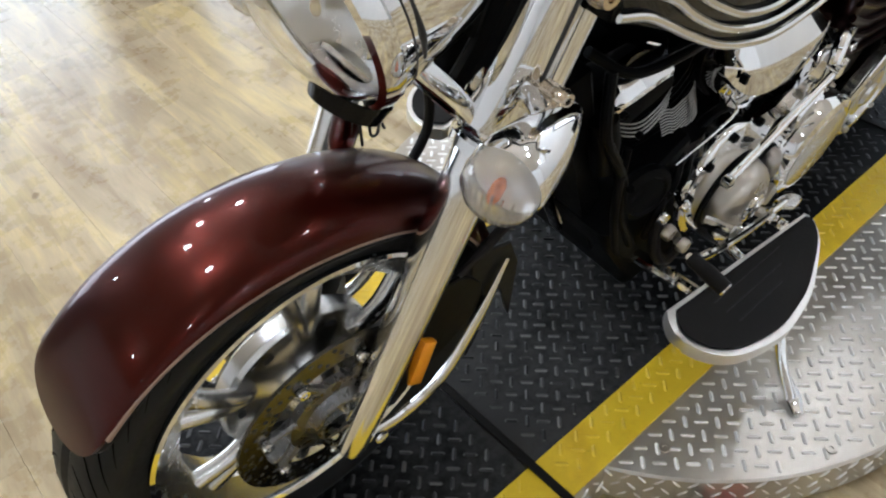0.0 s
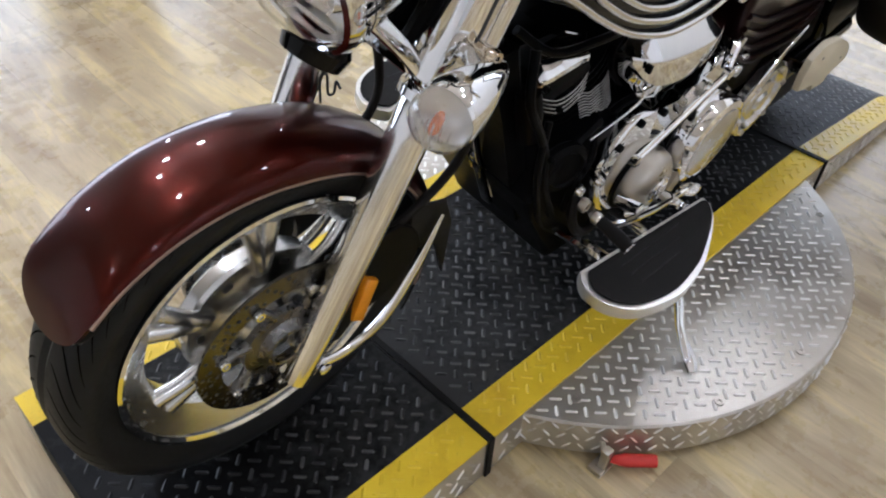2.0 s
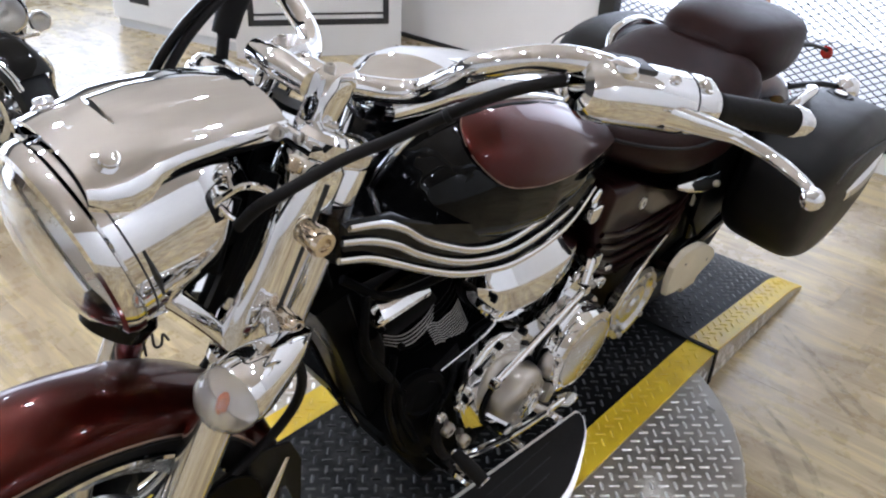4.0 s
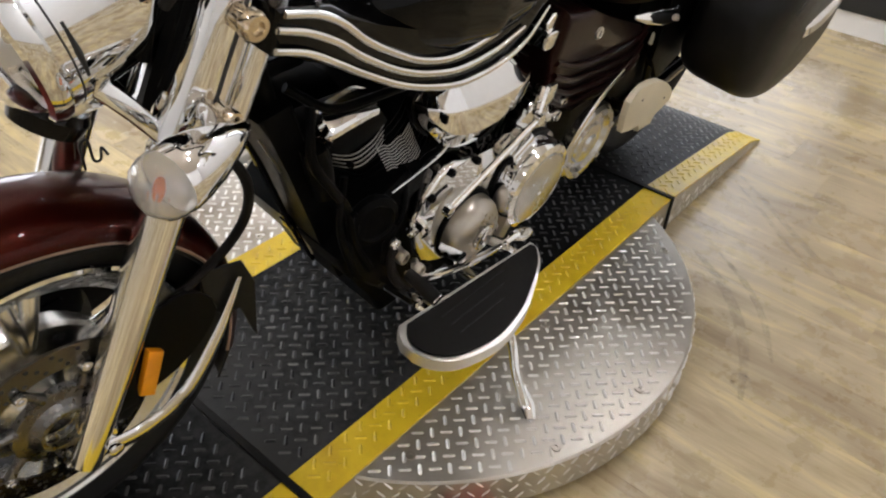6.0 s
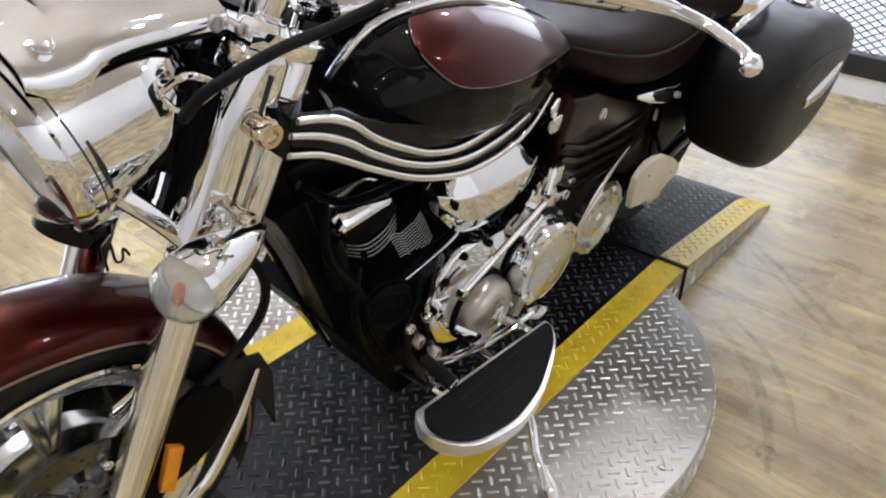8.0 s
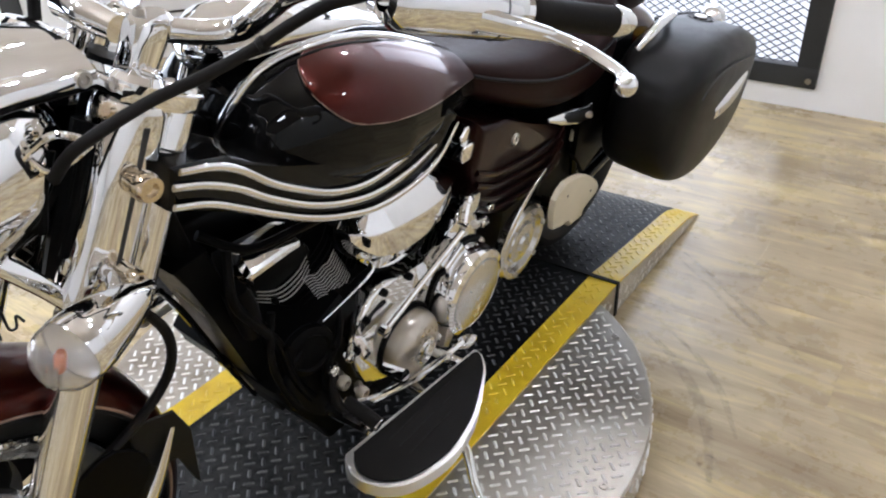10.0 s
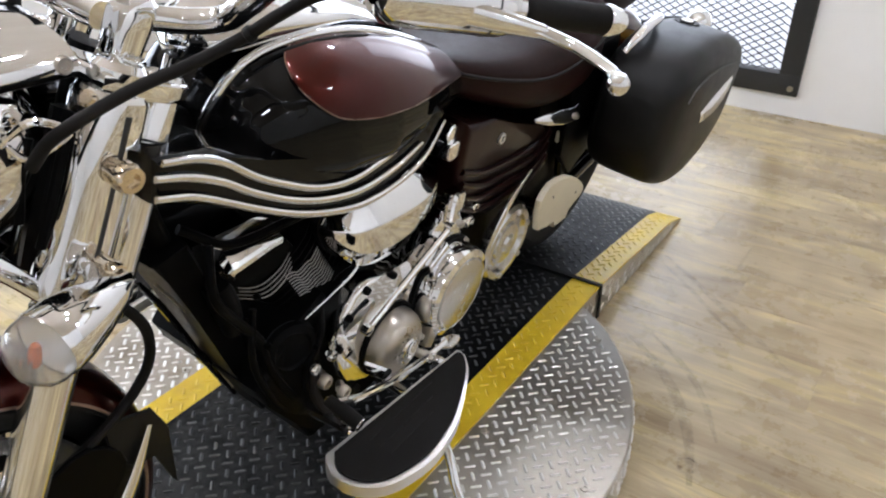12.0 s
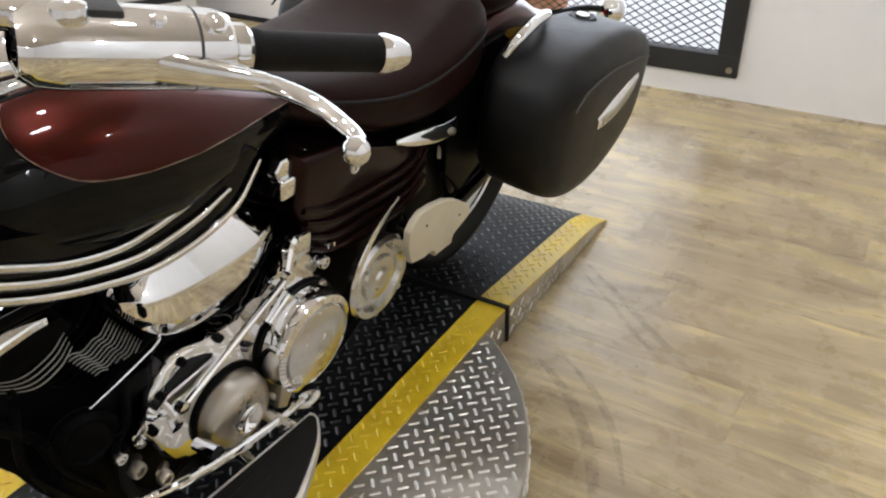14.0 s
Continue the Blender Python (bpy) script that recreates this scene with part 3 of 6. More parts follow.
# bars on the near and far side skirts
sv, sf = [], []
for k in range(int((XR1 - XF0) / 0.028)):
    for row, zz in enumerate((0.022, 0.048, 0.074)):
        x = XF0 + 0.02 + k * 0.028 + (0.014 if row % 2 else 0)
        top = flat(x) if x < XR0 else rear_z(x)
        if zz > top - 0.018 or abs(x - XF1 - 0.007) < 0.026 or abs(x - XR0 + 0.007) < 0.026 or (x - DISC[0]) ** 2 + HW ** 2 < DISC[2] ** 2:
            continue
        sl = 1 if (k + row) % 2 else -1
        for side in (-1, 1):
            b0 = len(sv)
            for dx, dz, dr in ((-1, -sl, 0), (-0.5, -sl * 0.5 + 0.25, 0), (0.5, sl * 0.5 + 0.25, 0), (1, sl, 0), (0.5, sl * 0.5 - 0.25, 0), (-0.5, -sl * 0.5 - 0.25, 0), (-0.55, -sl * 0.55, 1), (0.55, sl * 0.55, 1)):
                sv.append((x + dx * 0.0095, side * (HW + 0.0002 + 0.0032 * dr), zz + dz * 0.0095))
            sf += [(b0, b0 + 5, b0 + 6), (b0, b0 + 6, b0 + 1), (b0 + 1, b0 + 6, b0 + 7, b0 + 2), (b0 + 2, b0 + 7, b0 + 3), (b0 + 3, b0 + 7, b0 + 4), (b0 + 4, b0 + 7, b0 + 6, b0 + 5)]
stuff("skirt_tread_pattern", B_(sv, sf), BARS, "bare aluminium raised tread bars")
# bars on the disc's rim
rv, rf = [], []
for k in range(150):
    a0 = 2 * math.pi * k / 150
    for row, z in enumerate((0.035, 0.062, 0.088)):
        t = a0 + (0.021 if row % 2 else 0)
        s = 1 if (k + row) % 2 else -1
        base = len(rv)
        for da, dz, dr in ((-1, -s, 0), (-0.5, -s * 0.5 + 0.25, 0), (0.5, s * 0.5 + 0.25, 0), (1, s, 0), (0.5, s * 0.5 - 0.25, 0), (-0.5, -s * 0.5 - 0.25, 0), (-0.55, -s * 0.55, 1), (0.55, s * 0.55, 1)):
            r = DISC[2] + 0.0002 + 0.0028 * dr
            rv.append((DISC[0] + r * math.cos(t + da * 0.0135), DISC[1] + r * math.sin(t + da * 0.0135), z + dz * 0.0085))
        b0 = base
        rf += [(b0, b0 + 5, b0 + 6), (b0, b0 + 6, b0 + 1), (b0 + 1, b0 + 6, b0 + 7, b0 + 2), (b0 + 2, b0 + 7, b0 + 3), (b0 + 3, b0 + 7, b0 + 4), (b0 + 4, b0 + 7, b0 + 6, b0 + 5)]
stuff("rim_tread_pattern", B_(rv, rf), BARS, "bare aluminium raised tread bars")
for x, y in ((0.665, -0.545), (0.925, -0.345), (0.90, -0.59), (1.178, -0.33), (1.18, -0.545), (0.47, -0.36), (1.36, -0.41), (0.70, 0.345), (1.1, 0.345), (0.9, 0.6)):
    part("screw", lathe([(0.0095, 0), (0.009, 0.0022), (0.004, 0.0026), (0.0035, 0.001), (0, 0.001)], 14, (x, y, TOP - 0.001), (0, 0, 1)), SATIN, table)

# clamp with a red handle on the floor beside the disc
clamp = thing("toggle_clamp", pose(0.452, -0.455, 0))
tagged(clamp, "steel toggle clamp with a red grip on the floor", "clamp")
part("base", box(-0.022, 0.022, -0.012, 0.018, 0, 0.012, 0.002), SATIN, clamp)
part("post", box(-0.010, 0.010, -0.010, 0.006, 0.012, 0.06, 0.003), SATIN, clamp)
part("link", tube([(0, 0.004, 0.045), (0.012, 0.02, 0.05), (0.0, 0.05, 0.055)], 0.006, 8), SATIN, clamp)
part("grip", tube([(0.008, -0.008, 0.03), (0.03, -0.028, 0.027), (0.072, -0.066, 0.024)], [0.006, 0.013, 0.012], 12), HANDLE, clamp, "red plastic grip")

# ---- the motorcycle ----
LEANING = pose(0, 0.013, TOP + 0.003, 9, 0, 0)
bike = thing("motorcycle", LEANING)
tagged(bike, "dark red and black chromed cruiser motorcycle leaning on its stand", "motorcycle")


def wheel(name, cx, cz, R, r, half, label, discs, spokes=12):
    """A cast wheel: the rim is the part, with tyre, hub, spokes and brake disc under it."""
    c = (cx, 0, cz)
    y0 = half * 0.72
    rim = part(name, ring_closed([(r, -y0), (r + 0.006, -y0 - 0.004), (r + 0.006, -y0 + 0.006), (r - 0.016, -y0 + 0.012), (r - 0.034, -y0 * 0.5), (r - 0.034, y0 * 0.5),
                                  (r - 0.016, y0 - 0.012), (r + 0.006, y0 - 0.006), (r + 0.006, y0 + 0.004), (r, y0), (r - 0.022, y0 - 0.010), (r - 0.045, y0 * 0.45), (r - 0.045, -y0 * 0.45), (r - 0.022, -y0 + 0.010)], 96, c), CAST, bike, label)
    # tyre with curved shoulder grooves
    n = 180
    verts, faces = [], []
    for i in range(n):
        th = 2 * math.pi * i / n
        for k in range(31):
            a = -1 + 2 * k / 30
            y = half * math.sin(min(abs(a) * 2.15, 2.15)) * math.copysign(1, a) * (1 if abs(a) < 0.75 else 1 - 0.6 * (abs(a) - 0.75))
            s = abs(a)
            rad = R - (R - r) * (s ** 2.6) * 0.92
            if s < 0.04:
                rad -= 0.005
            verts.append((cx + rad * math.cos(th), y, cz + rad * math.sin(th)))
    for i in range(n):
        j = (i + 1) % n
        faces += [(i * 31 + k, i * 31 + k + 1, j * 31 + k + 1, j * 31 + k) for k in range(30)]
    part("tyre", B_(verts, faces), TYRE, rim, "black grooved tyre", 24)
    gv, gf = [], []
    for side in (-1, 1):
        for k in range(46):
            th0 = 2 * math.pi * (k + (0.5 if side > 0 else 0)) / 46
            line = []
            for q in range(9):
                a = 0.12 + 0.50 * q / 8
                rad = R - (R - r) * (a ** 2.6) * 0.92
                th = th0 + 0.30 * (q / 8) ** 1.4
                line.append((th, rad, side * half * math.sin(a * 2.15)))
            base = len(gv)
            for q, (th, rad, y) in enumerate(line):
                w = 0.0085 * math.sin(math.pi * (0.10 + 0.80 * q / 8))
                for d in (-w, w):
                    gv.append((cx + (rad + 0.0006) * math.cos(th + d), y * 1.004, cz + (rad + 0.0006) * math.sin(th + d)))
            gf += [(base + 2 * q, base + 2 * q + 1, base + 2 * q + 3, base + 2 * q + 2) for q in range(8)]
    grooves = part("tread_groove", B_(gv, gf), GROOVE, rim, "curved dark tread grooves")
    grooves["kind"] = "stuff"
    for side in (-1, 1):
        part("rim_lip", ring_closed([(r + 0.001, side * (y0 + 0.001)), (r + 0.008, side * (y0 + 0.004)), (r + 0.009, side * (y0 + 0.008)), (r + 0.003, side * (y0 + 0.009)), (r - 0.003, side * (y0 + 0.005))], 96, c), CHROME, rim, "bright rim lip")
    part("hub", lathe([(0, -0.070), (0.030, -0.070), (0.036, -0.058), (0.044, -0.034), (0.064, -0.018), (0.098, -0.013), (0.116, -0.016), (0.121, -0.010), (0.121, 0.010), (0.116, 0.016), (0.098, 0.013), (0.064, 0.018), (0.044, 0.034), (0.036, 0.058), (0.030, 0.070), (0, 0.070)], 64, c), CAST, rim, "polished hub plate")
    for k in range(spokes):
        a = 2 * math.pi * (k // 2 * 2 + (0.62 if k % 2 else 0)) / spokes + 0.32
        u = Vector((math.cos(a), 0, math.sin(a)))
        w = Vector((-math.sin(a), 0, math.cos(a)))
        o = Vector(c)
        off = -0.010 if k % 2 else 0.010
        part("spoke", tube([o + u * 0.086 + w * off * 1.5 + Vector((0, -0.014, 0)), o + u * 0.112 + w * off * 1.5 + Vector((0, -0.022, 0)), o + u * 0.145 + w * off * 1.4 + Vector((0, -0.024, 0)), o + u * (r - 0.036) + w * off * 1.3 + Vector((0, -0.018, 0))], [0.010, 0.0145, 0.0125, 0.012, 0.0125, 0.014], 14, 4), CAST, rim)
        part("hub_hole", lathe([(0.0055, 0), (0.0055, 0.0012), (0, 0.0012)], 12, o + u * 0.088 + w * (0.030 if k % 2 else -0.030) + Vector((0, -0.0138, 0)), (0, -1, 0)), INK, rim, "small dark drilled hole")
    for side in discs:
        y = side * 0.077
        part("brake_disc", lathe([(0.138, -0.0025), (0.138, 0.0025), (0.101, 0.0025), (0.101, -0.0025), (0.138, -0.0025)], 72, (cx, y, cz)), BRASS, rim, "dark drilled brake disc")
        dots = bmesh.new()
        for ring, rr in enumerate((0.108, 0.119, 0.130)):
            for k in range(24):
                a = 2 * math.pi * (k + ring * 0.33) / 24
                join(dots, lathe([(0.0032, 0), (0.0032, 0.0009), (0, 0.0009)], 8, (cx + rr * math.cos(a), y + side * 0.0022, cz + rr * math.sin(a)), (0, side, 0)))
        ob = part("disc_drilling", dots, INK, rim, "rows of drilled holes")
        ob["kind"] = "stuff"
        part("carrier", lathe([(0.048, -0.004), (0.066, -0.006), (0.066, 0.006), (0.048, 0.008), (0.036, 0.020), (0.030, 0.020), (0.030, 0.014), (0.042, 0.002), (0.048, -0.004)], 36, (cx, y, cz)), DARKMET, rim, "disc carrier")
        for q in range(7):
            a = 2 * math.pi * q / 7
            part("carrier_arm", tube([(cx + 0.062 * math.cos(a), y, cz + 0.062 * math.sin(a)), (cx + 0.082 * math.cos(a + 0.08), y + side * 0.002, cz + 0.082 * math.sin(a + 0.08)), (cx + 0.103 * math.cos(a + 0.18), y, cz + 0.103 * math.sin(a + 0.18))], [0.009, 0.0065, 0.009], 10, 3), DARKMET, rim)
        for k in range(7):
            a = 2 * math.pi * k / 7 + 0.18
            part("disc_bolt", bolt((cx + 0.101 * math.cos(a), y + side * 0.004, cz + 0.101 * math.sin(a)), (0, side, 0), 0.0085, 0.008), CHROME, rim)
    return rim


AX, AZ = 0.022, 0.306
wheel("front_wheel", AX, AZ, 0.306, 0.226, 0.061, "polished cast front wheel", (-1, 1))
wheel("rear_wheel", 1.735, 0.325, 0.325, 0.218, 0.095, "polished cast rear wheel", (1,), 10)

# front fender: an arched shell round the wheel
FTAB = ((-17, 0.324, 0.292), (0, 0.322, 0.287), (30, 0.322, 0.285), (60, 0.324, 0.284), (80, 0.326, 0.287), (95, 0.330, 0.297), (110, 0.335, 0.309), (125, 0.334, 0.319), (140, 0.326, 0.3235), (156, 0.316, 0.314))


def ftab(deg, col):
    for a, b in zip(FTAB, FTAB[1:]):
        if deg <= b[0]:
            s = (deg - a[0]) / (b[0] - a[0])
            return a[col] + (b[col] - a[col]) * s
    return FTAB[-1][col]


def fender_pt(deg, u, out=0.0):
    top, low = ftab(deg, 1), ftab(deg, 2)
    r = low + (top - low) * (1 - abs(u) ** 1.9) + out
    wide = 0.070
    y = wide * math.sin(u * math.pi / 2 * 0.98) * (1 if abs(u) < 0.98 else 1.0)
    a = radians(deg)
    return Vector((AX + r * math.cos(a), y, AZ + r * math.sin(a)))


degs = [-17 + 165 * k / 64 for k in range(65)]


def slant(d, u):
    """The front end is cut on a slant: the edges stop before the crown."""
    s = (d + 17) / 165
    return d - 10 * abs(u) ** 2 * max(0, (s - 0.5) / 0.5)


fender = part("front_fender", sheet([[fender_pt(slant(d, -1 + 2 * k / 24), -1 + 2 * k / 24) for k in range(25)] for d in degs], -0.004), RED, bike, "deep dark red metallic front fender", 50)
for s in (-1, 1):
    part("edge_bead", tube([fender_pt(slant(d, 1), s, 0.0015) + Vector((0, s * 0.0015, 0)) for d in degs[::4]], 0.0030, 8, 3), STRIPE, fender, "thin pale edge bead")
part("inner_liner", sheet([[fender_pt(slant(d, -0.96 + 1.92 * k / 12), -0.96 + 1.92 * k / 12, -0.010) for k in range(13)] for d in degs[::2]], -0.004), PLASTIC, fender, "black inner fender liner", 50)
part("mud_flap", sheet([[fender_pt(d, -0.9 + 1.8 * k / 8, 0.004) for k in range(9)] for d in (-30, -26, -22, -18, -14)], 0.004), RUBBER, fender, "black rubber flap")
for s in (-1, 1):
    part("fender_stay", tube([(AX + 0.03, s * 0.118, 0.246), (0.12, s * 0.112, 0.222), (0.20, s * 0.105, 0.235), (0.27, s * 0.097, 0.315), (0.315, s * 0.092, 0.405)], [0.013, 0.017, 0.016, 0.012, 0.004], 12, 6, 0.45, (0, 1, 0)), LEGMET, bike, "curved chrome fender stay")
    part("stay_bolt", lathe([(0, 0), (0.011, 0), (0.011, 0.004), (0.007, 0.006), (0, 0.006)], 20, (AX + 0.045, s * 0.126, 0.240), (0, s, 0)), CHROME, bike)
    part("stay_bracket", prism([(0.06, 0.30), (0.14, 0.275), (0.22, 0.30), (0.27, 0.37), (0.22, 0.44), (0.14, 0.42), (0.09, 0.36)], s * 0.092 - 0.004, s * 0.092 + 0.004, 0.002, 1, 3), CASE, bike, "black fender bracket")
    part("fender_tail", prism([(0.250, 0.45), (0.325, 0.425), (0.350, 0.365), (0.356, 0.225), (0.345, 0.25), (0.322, 0.325), (0.285, 0.335), (0.255, 0.37)], s * 0.082 - 0.003, s * 0.082 + 0.003, 0.0015, 1), PLASTIC, bike, "pointed black fender tail")
    part("side_reflector", prism([(0.140, 0.398), (0.162, 0.380), (0.139, 0.299), (0.117, 0.316)], s * 0.116 - 0.006, s * 0.116 + 0.006, 0.003), AMBER, bike, "amber side reflector")
part("wire_guide", tube([(0.185, 0.06, 0.575), (0.183, 0.06, 0.615), (0.194, 0.06, 0.618), (0.198, 0.06, 0.585), (0.208, 0.06, 0.582), (0.211, 0.06, 0.600), (0.219, 0.06, 0.585)], 0.0020, 8, 5), INK, bike, "small bent black wire guide")

# fork legs along the rake
F0, F1, FY = Vector((0.030, 0, 0.215)), Vector((0.332, 0, 0.955)), 0.102


def fork(s, y=0.0):
    f = F1 - F0
    return Vector((F0.x + f.x * s, y, F0.z + f.z * s))


FD = (F1 - F0).normalized()
FB = Vector((FD.z, 0, -FD.x))  # straight back from the leg
for s in (-1, 1):
    y = s * FY
    leg = part("fork_leg", lathe([(0, 0), (0.016, 0), (0.0205, 0.004), (0.0225, 0.03), (0.0255, 0.16), (0.028, 0.30), (0.029, 0.44), (0.029, 0.50), (0.025, 0.51), (0.025, 0.56)], 40, fork(0, y), FD, 1.0), LEGMET, bike, "long chrome fork leg")
    part("axle_clamp", lathe([(0, -0.03), (0.020, -0.03), (0.022, -0.02), (0.022, 0.014), (0.017, 0.020), (0, 0.020)], 24, (AX + 0.040, s * 0.094, AZ - 0.045), (0, s, 0)), CHROME, leg)
    # front half of the upper cover: a long rounded plate with a slot down its middle
    part("upper_cover", loft([[fork(t, y) + FB * (w * math.copysign(abs(math.cos(a)) ** 0.7, math.cos(a)) - 0.004) + Vector((0, 1, 0)) * (h * math.copysign(abs(math.sin(a)) ** 0.7, math.sin(a))) for a in (2 * math.pi * k / 32 for k in range(32))]
                              for t, w, h in ((0.645, 0.026, 0.026), (0.66, 0.036, 0.034), (0.70, 0.038, 0.035), (0.85, 0.038, 0.035), (0.955, 0.037, 0.034), (0.965, 0.032, 0.030))]), CHROME, leg, "chrome upper fork cover")
    part("cover_slot", tube([fork(0.72, y) + FB * -0.004 + Vector((0, s * 0.033, 0)), fork(0.94, y) + FB * -0.004 + Vector((0, s * 0.0335, 0))], 0.0038, 10, 2), INK, leg, "long dark slot")
    part("cover_tube", lathe([(0.016, 0), (0.021, 0.004), (0.0225, 0.02), (0.0225, 0.165), (0.0225, 0.30), (0.020, 0.304), (0, 0.304)], 28, fork(0.615, y) + FB * 0.058, FD), CHROME, leg, "chrome rear tube of the fork cover")
    part("tube_joint", lathe([(0.0228, 0), (0.0235, 0.0015), (0.0228, 0.003)], 28, fork(0.90, y) + FB * 0.058, FD), INK, leg, "dark joint line")
    for t, dx, r in ((0.868, -0.010, 0.017), (0.735, 0.000, 0.011)):
        p = fork(t, y) + FB * dx + Vector((0, s * 0.030, 0))
        part("pinch_bolt", lathe([(0, 0), (r * 0.7, 0), (r * 0.7, 0.006), (r * 0.9, 0.008), (r * 0.9, 0.020), (r, 0.022), (r, 0.032), (r * 0.85, 0.038), (r * 0.5, 0.038), (r * 0.45, 0.034), (r * 0.25, 0.034), (0, 0.036)], 28, p, (0, s, 0)), GOLD, leg, "round bolt head")
    part("fork_cap", lathe([(0.030, -0.004), (0.030, 0.006), (0.024, 0.014), (0.012, 0.016), (0, 0.016)], 24, fork(0.985, y), FD), CHROME, leg)
    part("collar", lathe([(0.033, -0.008), (0.038, -0.006), (0.038, 0.006), (0.033, 0.008)], 28, fork(0.63, y), FD), CHROME, leg)
for t, wide, nm in ((0.66, 0.13, "lower_fork_clamp"), (0.975, 0.13, "upper_fork_clamp")):
    p = fork(t)
    outline = [(-0.03, -wide + 0.01), (0.01, -wide), (0.075, -wide + 0.005), (0.085, -wide + 0.03), (0.06, -0.05), (0.075, 0), (0.06, 0.05), (0.085, wide - 0.03), (0.075, wide - 0.005), (0.01, wide), (-0.03, wide - 0.01), (-0.045, wide - 0.05), (-0.02, 0.0), (-0.045, -wide + 0.05)]
    bm = prism(outline, -0.011, 0.011, 0.006, 3, 2)
    moved(bm, Matrix(((1, 0, 0, 0), (0, 0, 1, 0), (0, 1, 0, 0), (0, 0, 0, 1))))
    part(nm, moved(bm, pose(p.x, 0, p.z, 0, 23, 0)), CHROME, bike)
for s in (-1, 1):
    part("clamp_bolt", lathe([(0.016, 0), (0.017, 0.008), (0.013, 0.012), (0.010, 0.010), (0, 0.010)], 6, fork(0.985, s * 0.062) + FB * 0.045, FD), CHROME, bike)
    part("clamp_pin", lathe([(0.009, 0), (0.009, 0.014), (0.006, 0.018), (0, 0.018)], 16, fork(0.95, s * 0.112) + FB * -0.035, (-0.6, s * 0.6, 0.5)), GOLD, bike, "small brassy pin")
part("steering_stem", tube([fork(0.64) + Vector((0.05, 0, 0)), fork(0.97) + Vector((0.05, 0, 0))], 0.030, 16, 2), CASE, bike)
# brake callipers behind the legs
for s in (-1, 1):
    cal = part("brake_calliper", join(prism([(0.060, 0.30), (0.105, 0.262), (0.150, 0.33), (0.140, 0.395), (0.10, 0.41), (0.068, 0.36)], s * 0.088 - 0.022, s * 0.088 + 0.014, 0.008, 2, 2), box(0.072, 0.118, s * 0.090 - 0.03, s * 0.090 + 0.022, 0.30, 0.37, 0.008)), CASE, bike, "black brake calliper")
    for x, z in ((0.078, 0.315), (0.120, 0.380), (0.110, 0.30)):
        part("calliper_bolt", bolt((x, s * 0.102, z), (0, s, 0), 0.008, 0.008), CASE, cal)
    part("brake_hose", tube([(0.12, s * 0.09, 0.41), (0.25, s * 0.085, 0.445), (0.315, s * 0.09, 0.50), (0.325, s * 0.10, 0.57), (0.30, s * 0.10, 0.635), (0.24, s * 0.08, 0.70)], 0.0075, 10, 8), RUBBER, bike, "black rubber brake hose")

# headlamp, pointing ahead and a little down
HC, HAX = Vector((0.092, 0, 0.846)), Vector((-0.963, 0, -0.27)).normalized()
lamp = part("headlamp", lathe([(0.108, 0.0), (0.109, -0.012), (0.108, -0.05), (0.104, -0.10), (0.096, -0.135), (0.081, -0.162), (0.058, -0.180), (0.033, -0.188), (0, -0.19)], 64, HC, HAX), CHROME, bike, "large chrome headlamp bucket")
part("lamp_rim", lathe([(0.097, 0.010), (0.104, 0.017), (0.111, 0.014), (0.115, 0.004), (0.115, -0.004), (0.109, -0.009)], 64, HC, HAX), CHROME, lamp, "chrome headlamp rim")
part("lens", lathe([(0.101, 0.012), (0.094, 0.024), (0.077, 0.036), (0.05, 0.045), (0.025, 0.049), (0, 0.050), (0, 0.047), (0.025, 0.046), (0.05, 0.042), (0.075, 0.033), (0.091, 0.022), (0.098, 0.010), (0.101, 0.012)], 64, HC, HAX), CLEAR, lamp, "clear domed headlamp glass")
part("lamp_reflector", lathe([(0.1005, 0.008), (0.096, -0.010), (0.079, -0.034), (0.05, -0.052), (0.025, -0.059), (0, -0.060)], 48, HC, HAX), BOWL, lamp, "bright bowl reflector")
part("bulb_cap", lathe([(0.017, -0.058), (0.017, -0.028), (0.010, -0.020), (0, -0.018)], 20, HC, HAX), SATIN, lamp)
HB = -HAX
HU = Vector((-HB.z, 0, HB.x))
if HU.z < 0:
    HU = -HU


def lamp_pt(along, deg, out=0.0):
    """A place on the bucket's skin: along its axis from the rim, and round it (0 = top, 90 = left)."""
    prof = ((0.0, 0.108), (0.05, 0.108), (0.10, 0.104), (0.135, 0.096), (0.162, 0.081), (0.18, 0.058), (0.19, 0.03))
    r = prof[-1][1]
    for (a, ra), (b, rb) in zip(prof, prof[1:]):
        if along <= b:
            r = ra + (rb - ra) * (along - a) / (b - a)
            break
    d = radians(deg)
    return HC + HB * along + (HU * math.cos(d) + Vector((0, -1, 0)) * math.sin(d)) * (r + out)


# the long top fairing keeps level while the bucket falls away, and ends in a blade-shaped lower edge
FAIR = ((0.078, 0.074, 0.938, 0.964), (0.094, 0.080, 0.929, 0.971), (0.114, 0.084, 0.925, 0.977), (0.131, 0.085, 0.932, 0.981), (0.145, 0.084, 0.947, 0.983), (0.170, 0.083, 0.953, 0.985), (0.210, 0.081, 0.954, 0.985), (0.255, 0.079, 0.951, 0.982), (0.298, 0.075, 0.947, 0.977))


def fair_row(x, hw, low, top, out=0.0):
    row = []
    for k in range(25):
        a = math.pi * k / 24
        row.append(Vector((x, (hw + out) * math.cos(a), low + (top + out - low) * math.sin(a) ** 0.8)))
    return row


